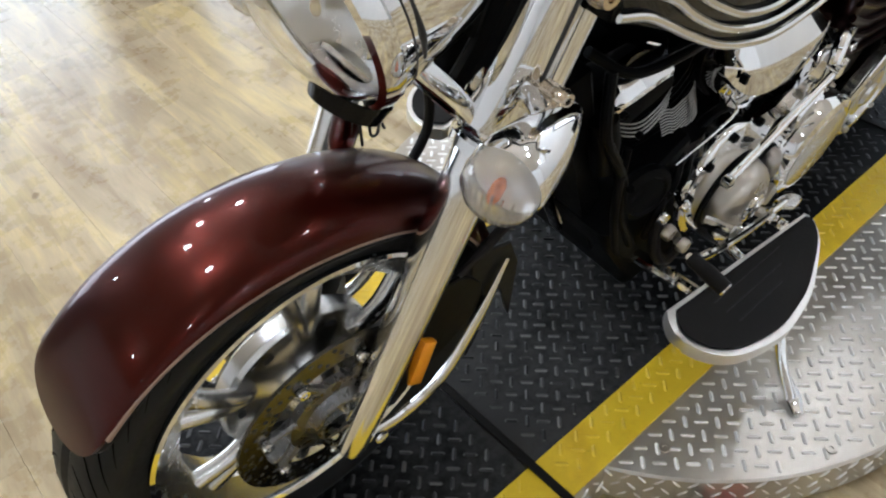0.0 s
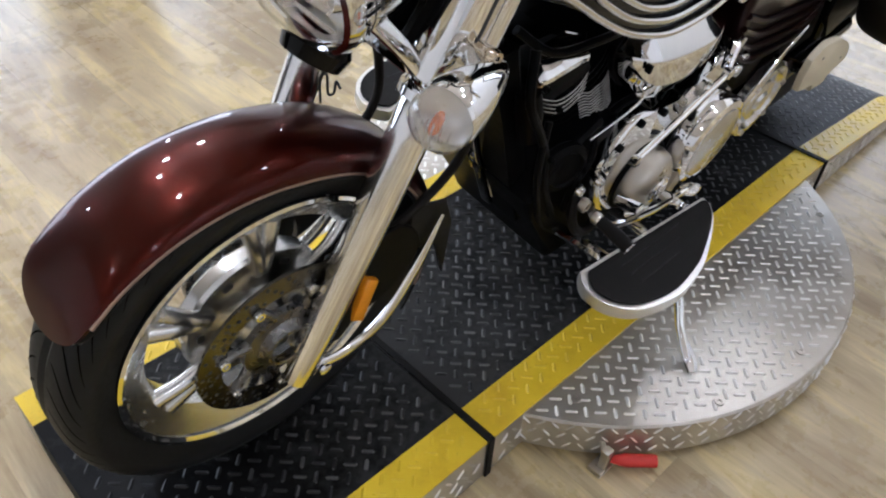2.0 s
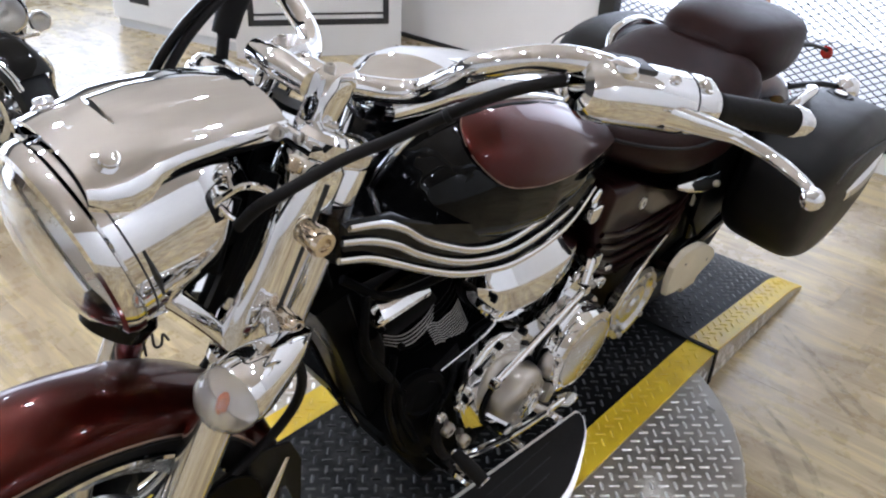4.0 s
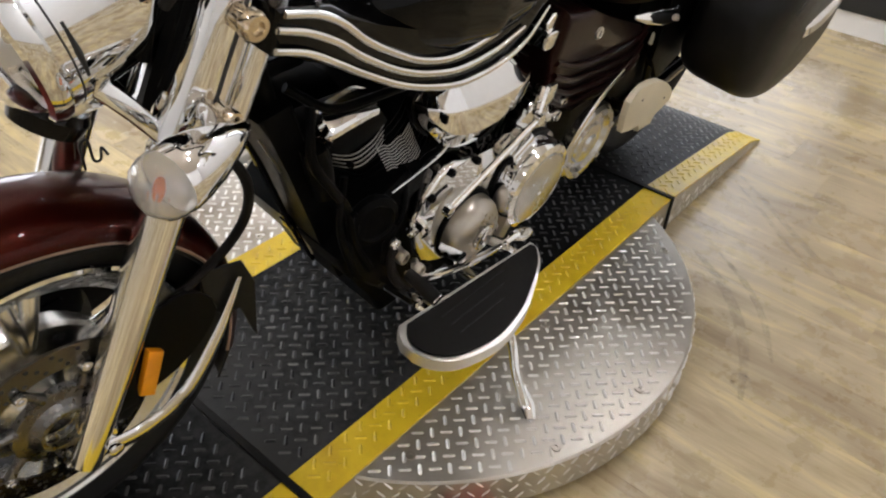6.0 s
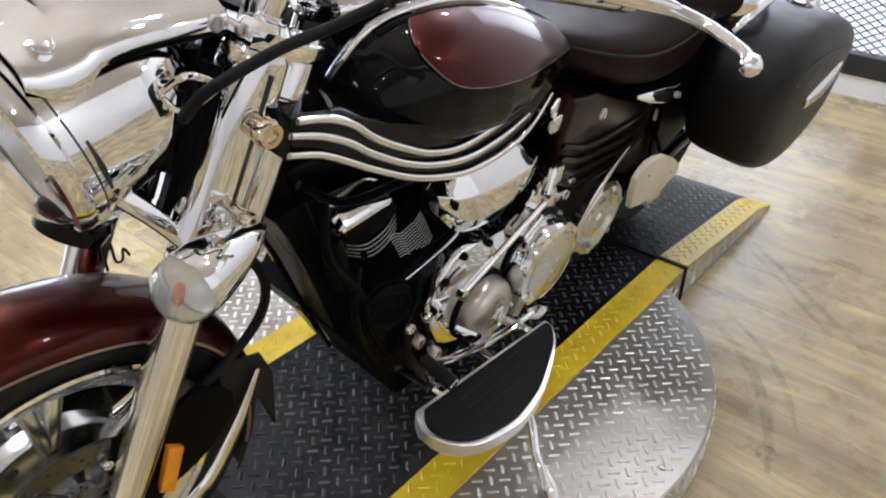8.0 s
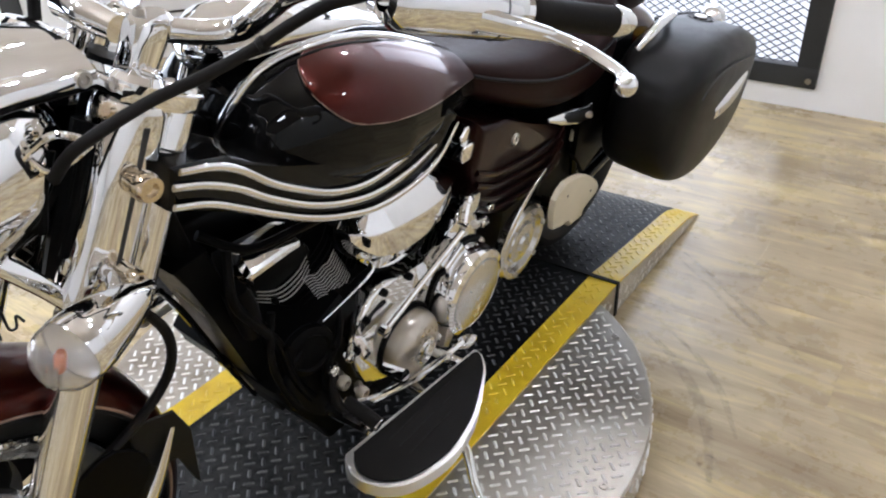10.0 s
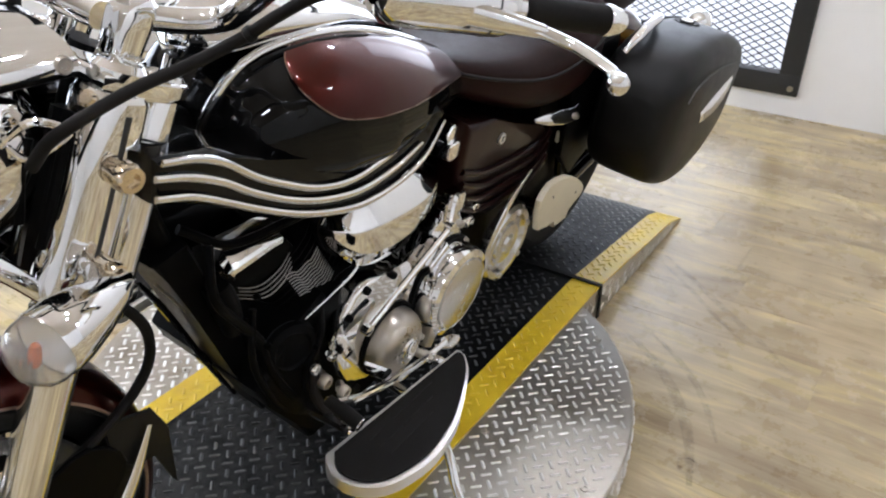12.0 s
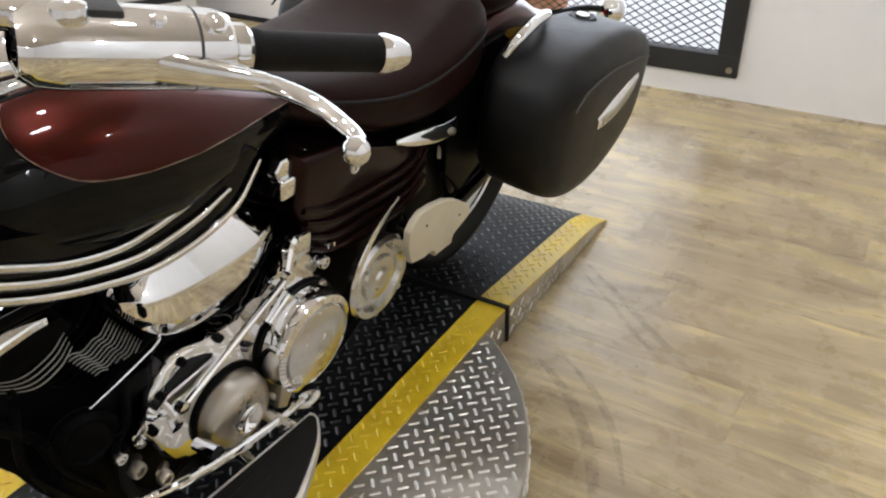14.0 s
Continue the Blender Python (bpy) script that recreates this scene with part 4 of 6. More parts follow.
fairing = part("top_fairing", sheet([fair_row(*r) for r in FAIR], -0.006), CHROME, lamp, "long chrome top fairing", 45)
part("fairing_ridge", loft([[Vector((x, w * math.cos(a), z + h * math.sin(a))) for a in (2 * math.pi * k / 20 for k in range(20))] for x, z, w, h in ((0.124, 0.979, 0.024, 0.003), (0.130, 0.981, 0.034, 0.010), (0.17, 0.984, 0.037, 0.012), (0.24, 0.983, 0.036, 0.012), (0.288, 0.979, 0.032, 0.009), (0.295, 0.977, 0.022, 0.003))]), CHROME, lamp, "raised chrome ridge")
for s in (-1, 1):
    part("fairing_edge", tube([(x, s * hw, low) for x, hw, low, top in FAIR[3:]], [0.003, 0.007, 0.007, 0.006], 8, 5), CASE, lamp, "dark lower edge of the fairing")
    part("fairing_bolt", bolt((0.281, s * 0.077, 0.957), (0, s, 0.15), 0.010, 0.008), SATIN, lamp)
    part("lamp_slit", tube([lamp_pt(0.030, -s * 72, 0.0), lamp_pt(0.030, -s * 90, 0.0), lamp_pt(0.030, -s * 106, 0.0)], [0.002, 0.004, 0.002], 8, 5), INK, lamp, "dark slit")
    part("lamp_bolt", lathe([(0, 0), (0.013, 0), (0.014, 0.004), (0.010, 0.007), (0.010, 0.012), (0.006, 0.014), (0, 0.014)], 18, (0.106, s * 0.060, 0.963), (0, s * 0.5, 0.85)), CHROME, lamp)
part("seam", lathe([(0.1085, -0.020), (0.1097, -0.0215), (0.1085, -0.023)], 64, HC, HAX), INK, lamp, "dark seam")
for s in (-1, 1):
    part("lamp_bracket", tube([(0.118, s * 0.040, 0.800), (0.142, s * 0.060, 0.795), (0.176, s * 0.085, 0.758), (0.205, s * 0.105, 0.715)], [0.010, 0.013, 0.012, 0.010], 10, 6, 0.6, (0, 1, 0)), CHROME, bike, "chrome lamp bracket arm")
part("lamp_yoke", box(0.118, 0.175, -0.045, 0.045, 0.735, 0.765, 0.010, 3), CHROME, bike, "chrome yoke below the headlamp")
part("horn_cover", lathe([(0, 0), (0.04, 0), (0.045, 0.01), (0.04, 0.03), (0, 0.035)], 28, (0.135, 0, 0.735), (-0.5, 0, -0.8)), BLACK, bike, "black cover below the headlamp")

# front turn signals
for s in (-1, 1):
    c = Vector((0.150, s * 0.196, 0.742))
    ax = Vector((-0.97, s * 0.20, -0.06)).normalized()
    sig = part("turn_signal", lathe([(0.0375, 0.004), (0.0390, 0.0), (0.0380, -0.02), (0.0325, -0.05), (0.022, -0.085), (0.010, -0.112), (0.003, -0.121), (0, -0.122)], 40, c, ax), CHROME, bike, "chrome bullet turn signal")
    part("lens", lathe([(0.0375, 0.002), (0.0372, 0.014), (0.033, 0.026), (0.022, 0.036), (0.010, 0.0405), (0, 0.041), (0, 0.039), (0.010, 0.0385), (0.021, 0.034), (0.0312, 0.025), (0.0352, 0.013), (0.0355, 0.002), (0.0375, 0.002)], 40, c, ax), GLASS, sig, "clear fluted signal lens")
    for k in range(7):
        a = -0.8 + 1.6 * k / 6
        part("flute", tube([c + ax * (0.0405 - 9.0 * (a * 0.032) ** 2 * 2.2 - 12 * (q * 0.018) ** 2) + Vector((0, 0, 1)) * (q * 0.018 * math.sqrt(max(0.05, 1 - a * a))) + Vector((0, 1, 0)) * (a * 0.032) for q in (-1, -0.5, 0, 0.5, 1)], 0.0012, 6, 3), GLASS, sig)
    part("bulb", lathe([(0, -0.017), (0.004, -0.016), (0.0062, -0.010), (0.0066, 0.0), (0.0060, 0.010), (0.004, 0.016), (0, 0.017)], 18, c + ax * 0.017, (0.05, s * 0.25, 0.97)), BULB, sig, "orange bulb")
    part("bowl", lathe([(0.036, 0.002), (0.028, -0.010), (0.012, -0.018), (0, -0.019)], 32, c, ax), BOWL, sig)
    part("signal_arm", tube([(0.245, s * 0.135, 0.748), (0.225, s * 0.17, 0.748), (0.20, s * 0.19, 0.745)], [0.014, 0.012, 0.016], 12), CHROME, sig)

# handlebar with grips, levers and housings
part("handlebar", tube([(0.68, 0.385, 1.024), (0.575, 0.340, 1.058), (0.50, 0.275, 1.075), (0.464, 0.205, 1.048), (0.466, 0.15, 1.006), (0.470, 0.105, 0.973), (0.445, 0.066, 0.964), (0.405, 0.035, 0.970), (0.395, 0, 0.972),
                        (0.405, -0.035, 0.970), (0.445, -0.066, 0.964), (0.470, -0.105, 0.973), (0.466, -0.15, 1.006), (0.464, -0.205, 1.048), (0.50, -0.275, 1.075), (0.575, -0.340, 1.058), (0.68, -0.385, 1.024)], 0.0155, 16), CHROME, bike, "wide chrome handlebar")
for s in (-1, 1):
    part("bar_riser", loft([[Vector((x + w * math.copysign(abs(math.cos(a)) ** 0.6, math.cos(a)), s * 0.045 + h * math.copysign(abs(math.sin(a)) ** 0.6, math.sin(a)), z)) for a in (2 * math.pi * k / 24 for k in range(24))] for x, z, w, h in ((0.352, 0.905, 0.026, 0.022), (0.365, 0.93, 0.024, 0.020), (0.385, 0.965, 0.026, 0.021), (0.392, 0.985, 0.026, 0.021), (0.394, 0.993, 0.020, 0.016))]), CHROME, bike, "chrome handlebar riser")
    part("riser_bolt", bolt((0.382, s * 0.045, 0.9935), (0, 0, 1), 0.007, 0.007), SATIN, bike)
part("riser_bridge", tube([(0.350, -0.05, 0.985), (0.345, 0, 0.990), (0.350, 0.05, 0.985)], [0.016, 0.019, 0.016], 16, 6), CHROME, bike, "round chrome bridge between the risers")
for s in (-1, 1):
    g0, g1 = Vector((0.665, s * 0.378, 1.026)), Vector((0.808, s * 0.448, 1.001))
    d = (g1 - g0).normalized()
    L = (g1 - g0).length
    grip = part("grip", lathe([(0, 0), (0.0185, 0), (0.020, 0.006), (0.0185, 0.012), (0.0185, L - 0.030), (0.019, L - 0.028), (0, L - 0.028)], 28, g0, d), RUBBER, bike, "black rubber grip")
    part("grip_cap", lathe([(0.0195, L - 0.028), (0.020, L - 0.020), (0.017, L - 0.004), (0.012, L + 0.006), (0, L + 0.007)], 28, g0, d), CHROME, grip, "chrome bar end")
    part("grip_flange", lathe([(0.020, -0.020), (0.024, -0.018), (0.024, -0.006), (0.0195, 0)], 28, g0, d), CHROME, grip)
    h0 = g0 - d * 0.105
    m = Matrix.Translation(h0 + d * 0.045) @ d.to_track_quat("X", "Z").to_matrix().to_4x4()
    house = part("switch_housing", moved(lathe([(0.016, -0.130), (0.028, -0.127), (0.036, -0.116), (0.038, -0.095), (0.0375, 0.026), (0.034, 0.038), (0.024, 0.044)], 28, (0, 0, 0), (1, 0, 0)), m @ Matrix.Diagonal((1, 1.0, 0.92, 1))), CHROME, bike, "chrome switch housing")
    part("switch_window", moved(box(-0.095, -0.050, -0.018, 0.018, 0.028, 0.0362, 0.003, 2), m), INK, house, "black switch window")
    part("housing_seam", moved(lathe([(0.0375, 0.006), (0.0386, 0.0075), (0.0375, 0.009)], 28, (0, 0, 0), (1, 0, 0)), m @ Matrix.Diagonal((1, 1.0, 0.92, 1))), INK, house)
    for q, rr in ((0.022, 0.010), (-0.025, 0.006)):
        part("switch_button", moved(lathe([(rr, 0), (rr, 0.004), (rr * 0.7, 0.006), (0, 0.006)], 18, (q, s * 0.018, 0.029), (0, s * 0.6, 1)), m), CHROME, house)
    part("mirror_boss", lathe([(0, 0), (0.015, 0), (0.017, 0.006), (0.014, 0.016), (0.008, 0.018), (0, 0.018)], 20, h0 - d * 0.045 + Vector((0.0, s * 0.012, 0.020)), (0, 0, 1)), CHROME, house)
    # the perch and the inner half of the lever form one long wedge below the housing
    part("lever_perch", loft([[Vector((x, s * yy, z)) + Vector((0.30, s * -0.62, 0)).normalized() * (w * math.copysign(abs(math.cos(a)) ** 0.65, math.cos(a))) + Vector((0, 0, 1)) * (h * math.copysign(abs(math.sin(a)) ** 0.65, math.sin(a))) for a in (2 * math.pi * k / 20 for k in range(20))]
                              for x, yy, z, w, h in ((0.508, 0.270, 1.040, 0.010, 0.008), (0.525, 0.290, 1.042, 0.018, 0.015), (0.560, 0.335, 1.040, 0.020, 0.017), (0.600, 0.385, 1.030, 0.016, 0.013), (0.638, 0.425, 1.020, 0.011, 0.008))]), CHROME, bike, "long chrome lever perch")
    for q in (0.35, 0.62):
        part("perch_notch", box(-0.006, 0.006, -0.004, 0.004, -0.006, 0.004, 0.001, 1), INK, house).matrix_basis = pose(0.525 + 0.075 * q, s * (0.305 + 0.095 * q), 1.026, 0, 0, s * 52)
    lv = part("lever", tube([(0.618, s * 0.402, 1.026), (0.640, s * 0.430, 1.018), (0.652, s * 0.465, 1.010), (0.648, s * 0.498, 1.004), (0.644, s * 0.515, 1.000), (0.634, s * 0.524, 0.998)], [0.012, 0.012, 0.0105, 0.009, 0.008, 0.0085], 14, 8, 0.62, (0, 0, 1)), CHROME, bike, "long chrome lever with a ball end")
    part("ball_end", lathe([(0, -0.012), (0.007, -0.0105), (0.011, -0.006), (0.0125, 0), (0.011, 0.006), (0.007, 0.0105), (0, 0.012)], 20, (0.629, s * 0.528, 0.996), (0, 0, 1)), CHROME, lv)
# control cables in dark sleeves
part("clutch_cable", tube([(0.212, -0.112, 0.880), (0.222, -0.132, 0.912), (0.242, -0.148, 0.932), (0.279, -0.152, 0.944), (0.317, -0.155, 0.953), (0.367, -0.165, 0.964), (0.418, -0.185, 0.986), (0.441, -0.220, 1.018), (0.452, -0.258, 1.046), (0.49, -0.285, 1.058)], 0.0068, 12), RUBBER, bike, "black sleeved cable along the handlebar")
part("cable_sleeve", tube([(0.425, 0.135, 1.075), (0.390, 0.150, 1.010), (0.372, 0.150, 0.965)], [0.017, 0.018, 0.016], 14, 6), RUBBER, bike, "thick black cable sleeve")
part("throttle_cable", tube([(0.372, 0.150, 0.965), (0.362, 0.140, 0.925), (0.345, 0.10, 0.90)], 0.008, 10), RUBBER, bike, "black throttle cable")
for k in range(2):
    part("brake_line", tube([(0.225 + 0.02 * k, 0.10, 0.915), (0.252 + 0.02 * k, 0.112, 0.955), (0.295 + 0.02 * k, 0.125, 0.992), (0.355 + 0.02 * k, 0.14, 1.025), (0.41 + 0.02 * k, 0.15, 1.045)], 0.0062, 10), RUBBER if k else BLACK, bike, "curved black brake line")
part("cable_tie", lathe([(0.0085, -0.004), (0.0095, -0.003), (0.0095, 0.003), (0.0085, 0.004)], 14, (0.424, -0.194, 0.993), (0.4, -0.6, 0.6)), PLASTIC, bike)
for pts, r in ((((0.275, -0.085, 0.915), (0.245, -0.090, 0.855), (0.222, -0.085, 0.79), (0.215, -0.06, 0.72)), 0.016), (((0.29, -0.065, 0.905), (0.265, -0.072, 0.84), (0.238, -0.066, 0.77), (0.23, -0.05, 0.70)), 0.013),
               (((0.225, -0.088, 0.900), (0.208, -0.092, 0.865), (0.200, -0.085, 0.81)), 0.008), (((0.262, -0.10, 0.90), (0.236, -0.102, 0.84), (0.214, -0.095, 0.775)), 0.007), (((0.25, 0.05, 0.92), (0.235, 0.06, 0.84), (0.25, 0.05, 0.72)), 0.012)):
    part("wiring", tube(pts, r, 10, 6), CASE, bike, "black cable behind the headlamp")
for pts, r in ((((0.205, -0.098, 0.912), (0.222, -0.108, 0.925), (0.245, -0.110, 0.915), (0.258, -0.112, 0.902)), 0.0042), (((0.202, -0.095, 0.900), (0.212, -0.108, 0.888), (0.235, -0.112, 0.893), (0.258, -0.112, 0.902)), 0.0036), (((0.205, -0.098, 0.912), (0.196, -0.094, 0.902), (0.200, -0.092, 0.885)), 0.0036)):
    part("cable_clip", tube(pts, r, 8, 6), CHROME, bike, "bent chrome cable guide")
# tank
TT = ((0.472, 0.775, 0.735, 0.070), (0.488, 0.822, 0.725, 0.105), (0.51, 0.862, 0.712, 0.132), (0.54, 0.888, 0.70, 0.152), (0.58, 0.900, 0.688, 0.163), (0.65, 0.904, 0.668, 0.174), (0.75, 0.890, 0.655, 0.175), (0.85, 0.858, 0.665, 0.161), (0.95, 0.816, 0.685, 0.137), (1.05, 0.772, 0.690, 0.106), (1.13, 0.735, 0.685, 0.075), (1.17, 0.715, 0.685, 0.045))


def tank_row(x):
    for a, b in zip(TT, TT[1:]):
        if x <= b[0]:
            s = (x - a[0]) / (b[0] - a[0])
            return [a[k] + (b[k] - a[k]) * s for k in (1, 2, 3)]
    return TT[-1][1:]


def tank_pt(x, deg, out=0.0):
    """A place on the tank's skin: 90 is the crown, 180 the left side."""
    top, low, hw = tank_row(x)
    zc = low + (top - low) * 0.42
    a = radians(deg)
    c, s = math.cos(a), math.sin(a)
    y = (hw + out) * math.copysign(abs(c) ** 0.80, c)
    z = zc + ((top - zc) if s > 0 else (zc - low)) * math.copysign(abs(s) ** 0.85, s) + out * s
    return Vector((x, y, z))


xs = [0.472 + (1.17 - 0.472) * (k / 60) ** 1.25 for k in range(61)]
tank = part("fuel_tank", loft([[tank_pt(x, 360 * k / 40) for k in range(40)] for x in xs]), BLACK, bike, "glossy black and dark red fuel tank", 45)
PANEL = ((0.5715, 131, 137), (0.575, 125, 143), (0.582, 119, 149), (0.594, 114, 155), (0.613, 110.5, 161), (0.64, 109, 164.5), (0.70, 109, 167), (0.78, 109, 167), (0.86, 109, 165), (0.94, 110, 162), (1.01, 112, 158), (1.05, 118, 152))
for s in (-1, 1):
    def skin(x, deg, out=0.003):
        q = tank_pt(x, deg, out)
        return Vector((q.x, -s * q.y, q.z))
    rows = [[skin(x, a + (b - a) * k / 16) for k in range(17)] for x, a, b in PANEL]
    panel = part("side_panel", sheet(rows, 0.002 * s), RED, tank, "dark red drop-shaped tank panel", 60)
    part("pin_stripe", tube([skin(x, b, 0.0035) for x, a, b in PANEL] , 0.0011, 6, 4), STRIPE, tank, "thin tan pin stripe")
    part("pin_stripe", tube([skin(x, a, 0.0035) for x, a, b in PANEL[:6]], 0.0011, 6, 4), STRIPE, tank)
for d in (108, 72):
    part("tank_trim", tube([tank_pt(x, d, 0.003) for x in (0.476, 0.486, 0.498, 0.515, 0.54, 0.58, 0.65, 0.74, 0.83, 0.92, 1.0, 1.06)], [0.0055, 0.0075, 0.0075, 0.0075, 0.007, 0.004], 12, 4), CHROME, tank, "chrome trim along the tank crown")
    part("trim_gasket", tube([tank_pt(x, d + (5 if d > 90 else -5), 0.001) for x in (0.54, 0.58, 0.65, 0.74, 0.83, 0.92, 1.0, 1.07)], 0.0040, 8, 4), RUBBER, tank, "black line below the trim")
part("tank_console", loft([[Vector((x, w * math.cos(a), z + h * math.sin(a))) for a in (2 * math.pi * k / 28 for k in range(28))] for x, z, w, h in ((0.475, 0.90, 0.02, 0.01), (0.49, 0.912, 0.055, 0.026), (0.53, 0.922, 0.072, 0.034), (0.58, 0.925, 0.076, 0.036), (0.66, 0.915, 0.072, 0.030), (0.76, 0.898, 0.058, 0.022), (0.86, 0.866, 0.040, 0.014), (0.95, 0.825, 0.02, 0.006))]), CHROME, tank, "chrome instrument console")
LOW = [(0.318, 0.868), (0.40, 0.852), (0.48, 0.805), (0.56, 0.765), (0.66, 0.74), (0.78, 0.745), (0.88, 0.755), (0.905, 0.735), (0.85, 0.668), (0.78, 0.643), (0.69, 0.641), (0.61, 0.662), (0.53, 0.694), (0.41, 0.768), (0.312, 0.812)]
S1 = [(0.325, 0.862), (0.374, 0.849), (0.415, 0.827), (0.461, 0.790), (0.512, 0.758), (0.581, 0.723), (0.658, 0.705), (0.741, 0.712), (0.775, 0.718)]
S2 = [(0.315, 0.846), (0.361, 0.830), (0.410, 0.803), (0.456, 0.769), (0.529, 0.725), (0.601, 0.695), (0.682, 0.677), (0.769, 0.683), (0.837, 0.702)]
S3 = [(0.313, 0.821), (0.363, 0.803), (0.413, 0.773), (0.460, 0.743), (0.535, 0.700), (0.609, 0.669), (0.692, 0.647), (0.781, 0.649), (0.851, 0.671), (0.899, 0.723)]
for s in (-1, 1):
    side = part("tank_side_cover", prism(LOW, s * 0.158 if s < 0 else 0.06, -0.06 if s < 0 else 0.158, 0.010, 3), BLACK, bike, "black wave-shaped lower tank cover")
    for line in (S1, S2, S3):
        part("chrome_wave", tube([(x, s * 0.162, z) for x, z in line], [0.0045, 0.0056, 0.0056, 0.0056, 0.0056, 0.0056, 0.003], 12, 6, 0.7, (0, 1, 0)), CHROME, side, "wavy chrome strip")

# seats
SEAT = ((0.92, 0.80, 0.765, 0.05), (0.97, 0.795, 0.735, 0.085), (1.05, 0.782, 0.692, 0.128), (1.15, 0.770, 0.648, 0.160), (1.25, 0.765, 0.612, 0.178), (1.35, 0.775, 0.592, 0.185), (1.45, 0.800, 0.585, 0.185), (1.53, 0.822, 0.592, 0.176), (1.575, 0.815, 0.625, 0.160), (1.60, 0.79, 0.67, 0.13))


def cushion(rows, n=32, p=0.62):
    return loft([[Vector((x, hw * math.copysign(abs(math.cos(a)) ** p, math.cos(a)), (t + b) / 2 + (t - b) / 2 * math.copysign(abs(math.sin(a)) ** p, math.sin(a)))) for a in (2 * math.pi * k / n for k in range(n))] for x, t, b, hw in rows])


def dense(rows, n=5):
    out = []
    pts = smooth_path([Vector((r[0], r[1], r[2])) for r in rows], n)
    ws = smooth_path([Vector((r[0], r[3], 0)) for r in rows], n)
    return [(a.x, a.y, a.z, b.y) for a, b in zip(pts, ws)]


seat = part("rider_seat", cushion(dense(SEAT)), LEATHER, bike, "dark leather rider seat", 60)
part("seat_piping", join(*[tube([(x, s * (hw + 0.001), b + (t - b) * 0.62) for x, t, b, hw in SEAT[1:-1]], 0.0035, 8, 4) for s in (-1, 1)]), PLASTIC, seat, "black seat piping")
part("pillion_seat", cushion(dense(((1.52, 0.83, 0.76, 0.08), (1.57, 0.862, 0.73, 0.12), (1.66, 0.875, 0.715, 0.14), (1.78, 0.872, 0.71, 0.14), (1.88, 0.86, 0.715, 0.125), (1.93, 0.83, 0.73, 0.09)))), LEATHER, bike, "dark leather pillion seat", 60)
for s in (-1, 1):
    part("seat_trim", tube([(1.232, s * 0.180, 0.618), (1.28, s * 0.188, 0.608), (1.35, s * 0.190, 0.592), (1.41, s * 0.190, 0.582), (1.445, s * 0.186, 0.588)], [0.004, 0.013, 0.018, 0.016, 0.005], 16, 6, 0.55, (0, 1, -0.6)), CHROME, bike, "curved chrome trim below the seat")
    part("trim_bolt", bolt((1.405, s * 0.199, 0.580), (0, s, 0.3), 0.008, 0.008), SATIN, bike)

# side covers
for s in (-1, 1):
    a, b = (-0.158, -0.06) if s < 0 else (0.06, 0.158)
    cov = part("side_cover", prism([(0.994, 0.682), (1.10, 0.655), (1.204, 0.612), (1.33, 0.565), (1.398, 0.53), (1.41, 0.43), (1.297, 0.40), (1.141, 0.41), (1.035, 0.468), (0.985, 0.585)], a, b, 0.022, 4), PLUM, bike, "dark plum painted side cover")
    for k in range(4):
        z = 0.548 - 0.030 * k
        part("cover_rib", tube([(0.998 + 0.006 * k, s * 0.157, z + 0.03), (1.08, s * 0.162, z), (1.20, s * 0.162, z - 0.016), (1.32, s * 0.161, z - 0.02), (1.385, s * 0.157, z + 0.012)], 0.007, 8, 6), PLUM, cov)
    part("key_lock", lathe([(0, 0), (0.013, 0), (0.013, 0.006), (0.009, 0.008), (0.008, 0.006), (0, 0.006)], 20, (1.135, s * 0.156, 0.602), (0, s, 0)), RIMMET, cov, "round chrome lock")
    part("lock_slot", box(1.1338, 1.1362, s * 0.1627 - 0.0004, s * 0.1627 + 0.0004, 0.596, 0.608), INK, cov)
    part("cover_bolt", bolt((1.350, s * 0.156, 0.535), (0, s, 0), 0.008, 0.007), CHROME, cov)
    part("frame_cap", box(0.958, 1.018, s * 0.122 - 0.026, s * 0.122 + 0.026, 0.609, 0.645, 0.006, 3), CHROME, bike, "small chrome frame cap")

part("battery_box", prism([(1.36, 0.60), (1.62, 0.64), (1.64, 0.50), (1.56, 0.34), (1.40, 0.30), (1.34, 0.40)], -0.135, 0.135, 0.02, 2), CASE, bike, "black inner panel below the seat")
# frame
part("frame", join(*[tube([(0.345, s * 0.045, 0.84), (0.392, s * 0.050, 0.66), (0.462, s * 0.050, 0.51), (0.535, s * 0.055, 0.345), (0.605, s * 0.075, 0.215), (0.74, s * 0.10, 0.150), (1.10, s * 0.13, 0.15), (1.28, s * 0.13, 0.28), (1.36, s * 0.12, 0.46), (1.40, s * 0.11, 0.62)], 0.019, 12) for s in (-1, 1)],
                  tube([(0.34, 0, 0.85), (0.45, 0, 0.80), (0.8, 0, 0.68), (1.2, 0, 0.62), (1.6, 0, 0.62)], 0.03, 12)), CASE, bike, "black tubular frame")
part("down_tube_trim", tube([(0.334, -0.080, 0.645), (0.384, -0.050, 0.560), (0.436, -0.030, 0.455), (0.500, -0.020, 0.315)], [0.004, 0.006, 0.006, 0.004], 10), BLACK, bike, "glossy frame cover")
part("trim_wire", tube([(0.352, -0.088, 0.640), (0.425, -0.060, 0.520), (0.520, -0.045, 0.330)], [0.0016, 0.002, 0.0016], 6), SATIN, bike, "thin bright trim wire")
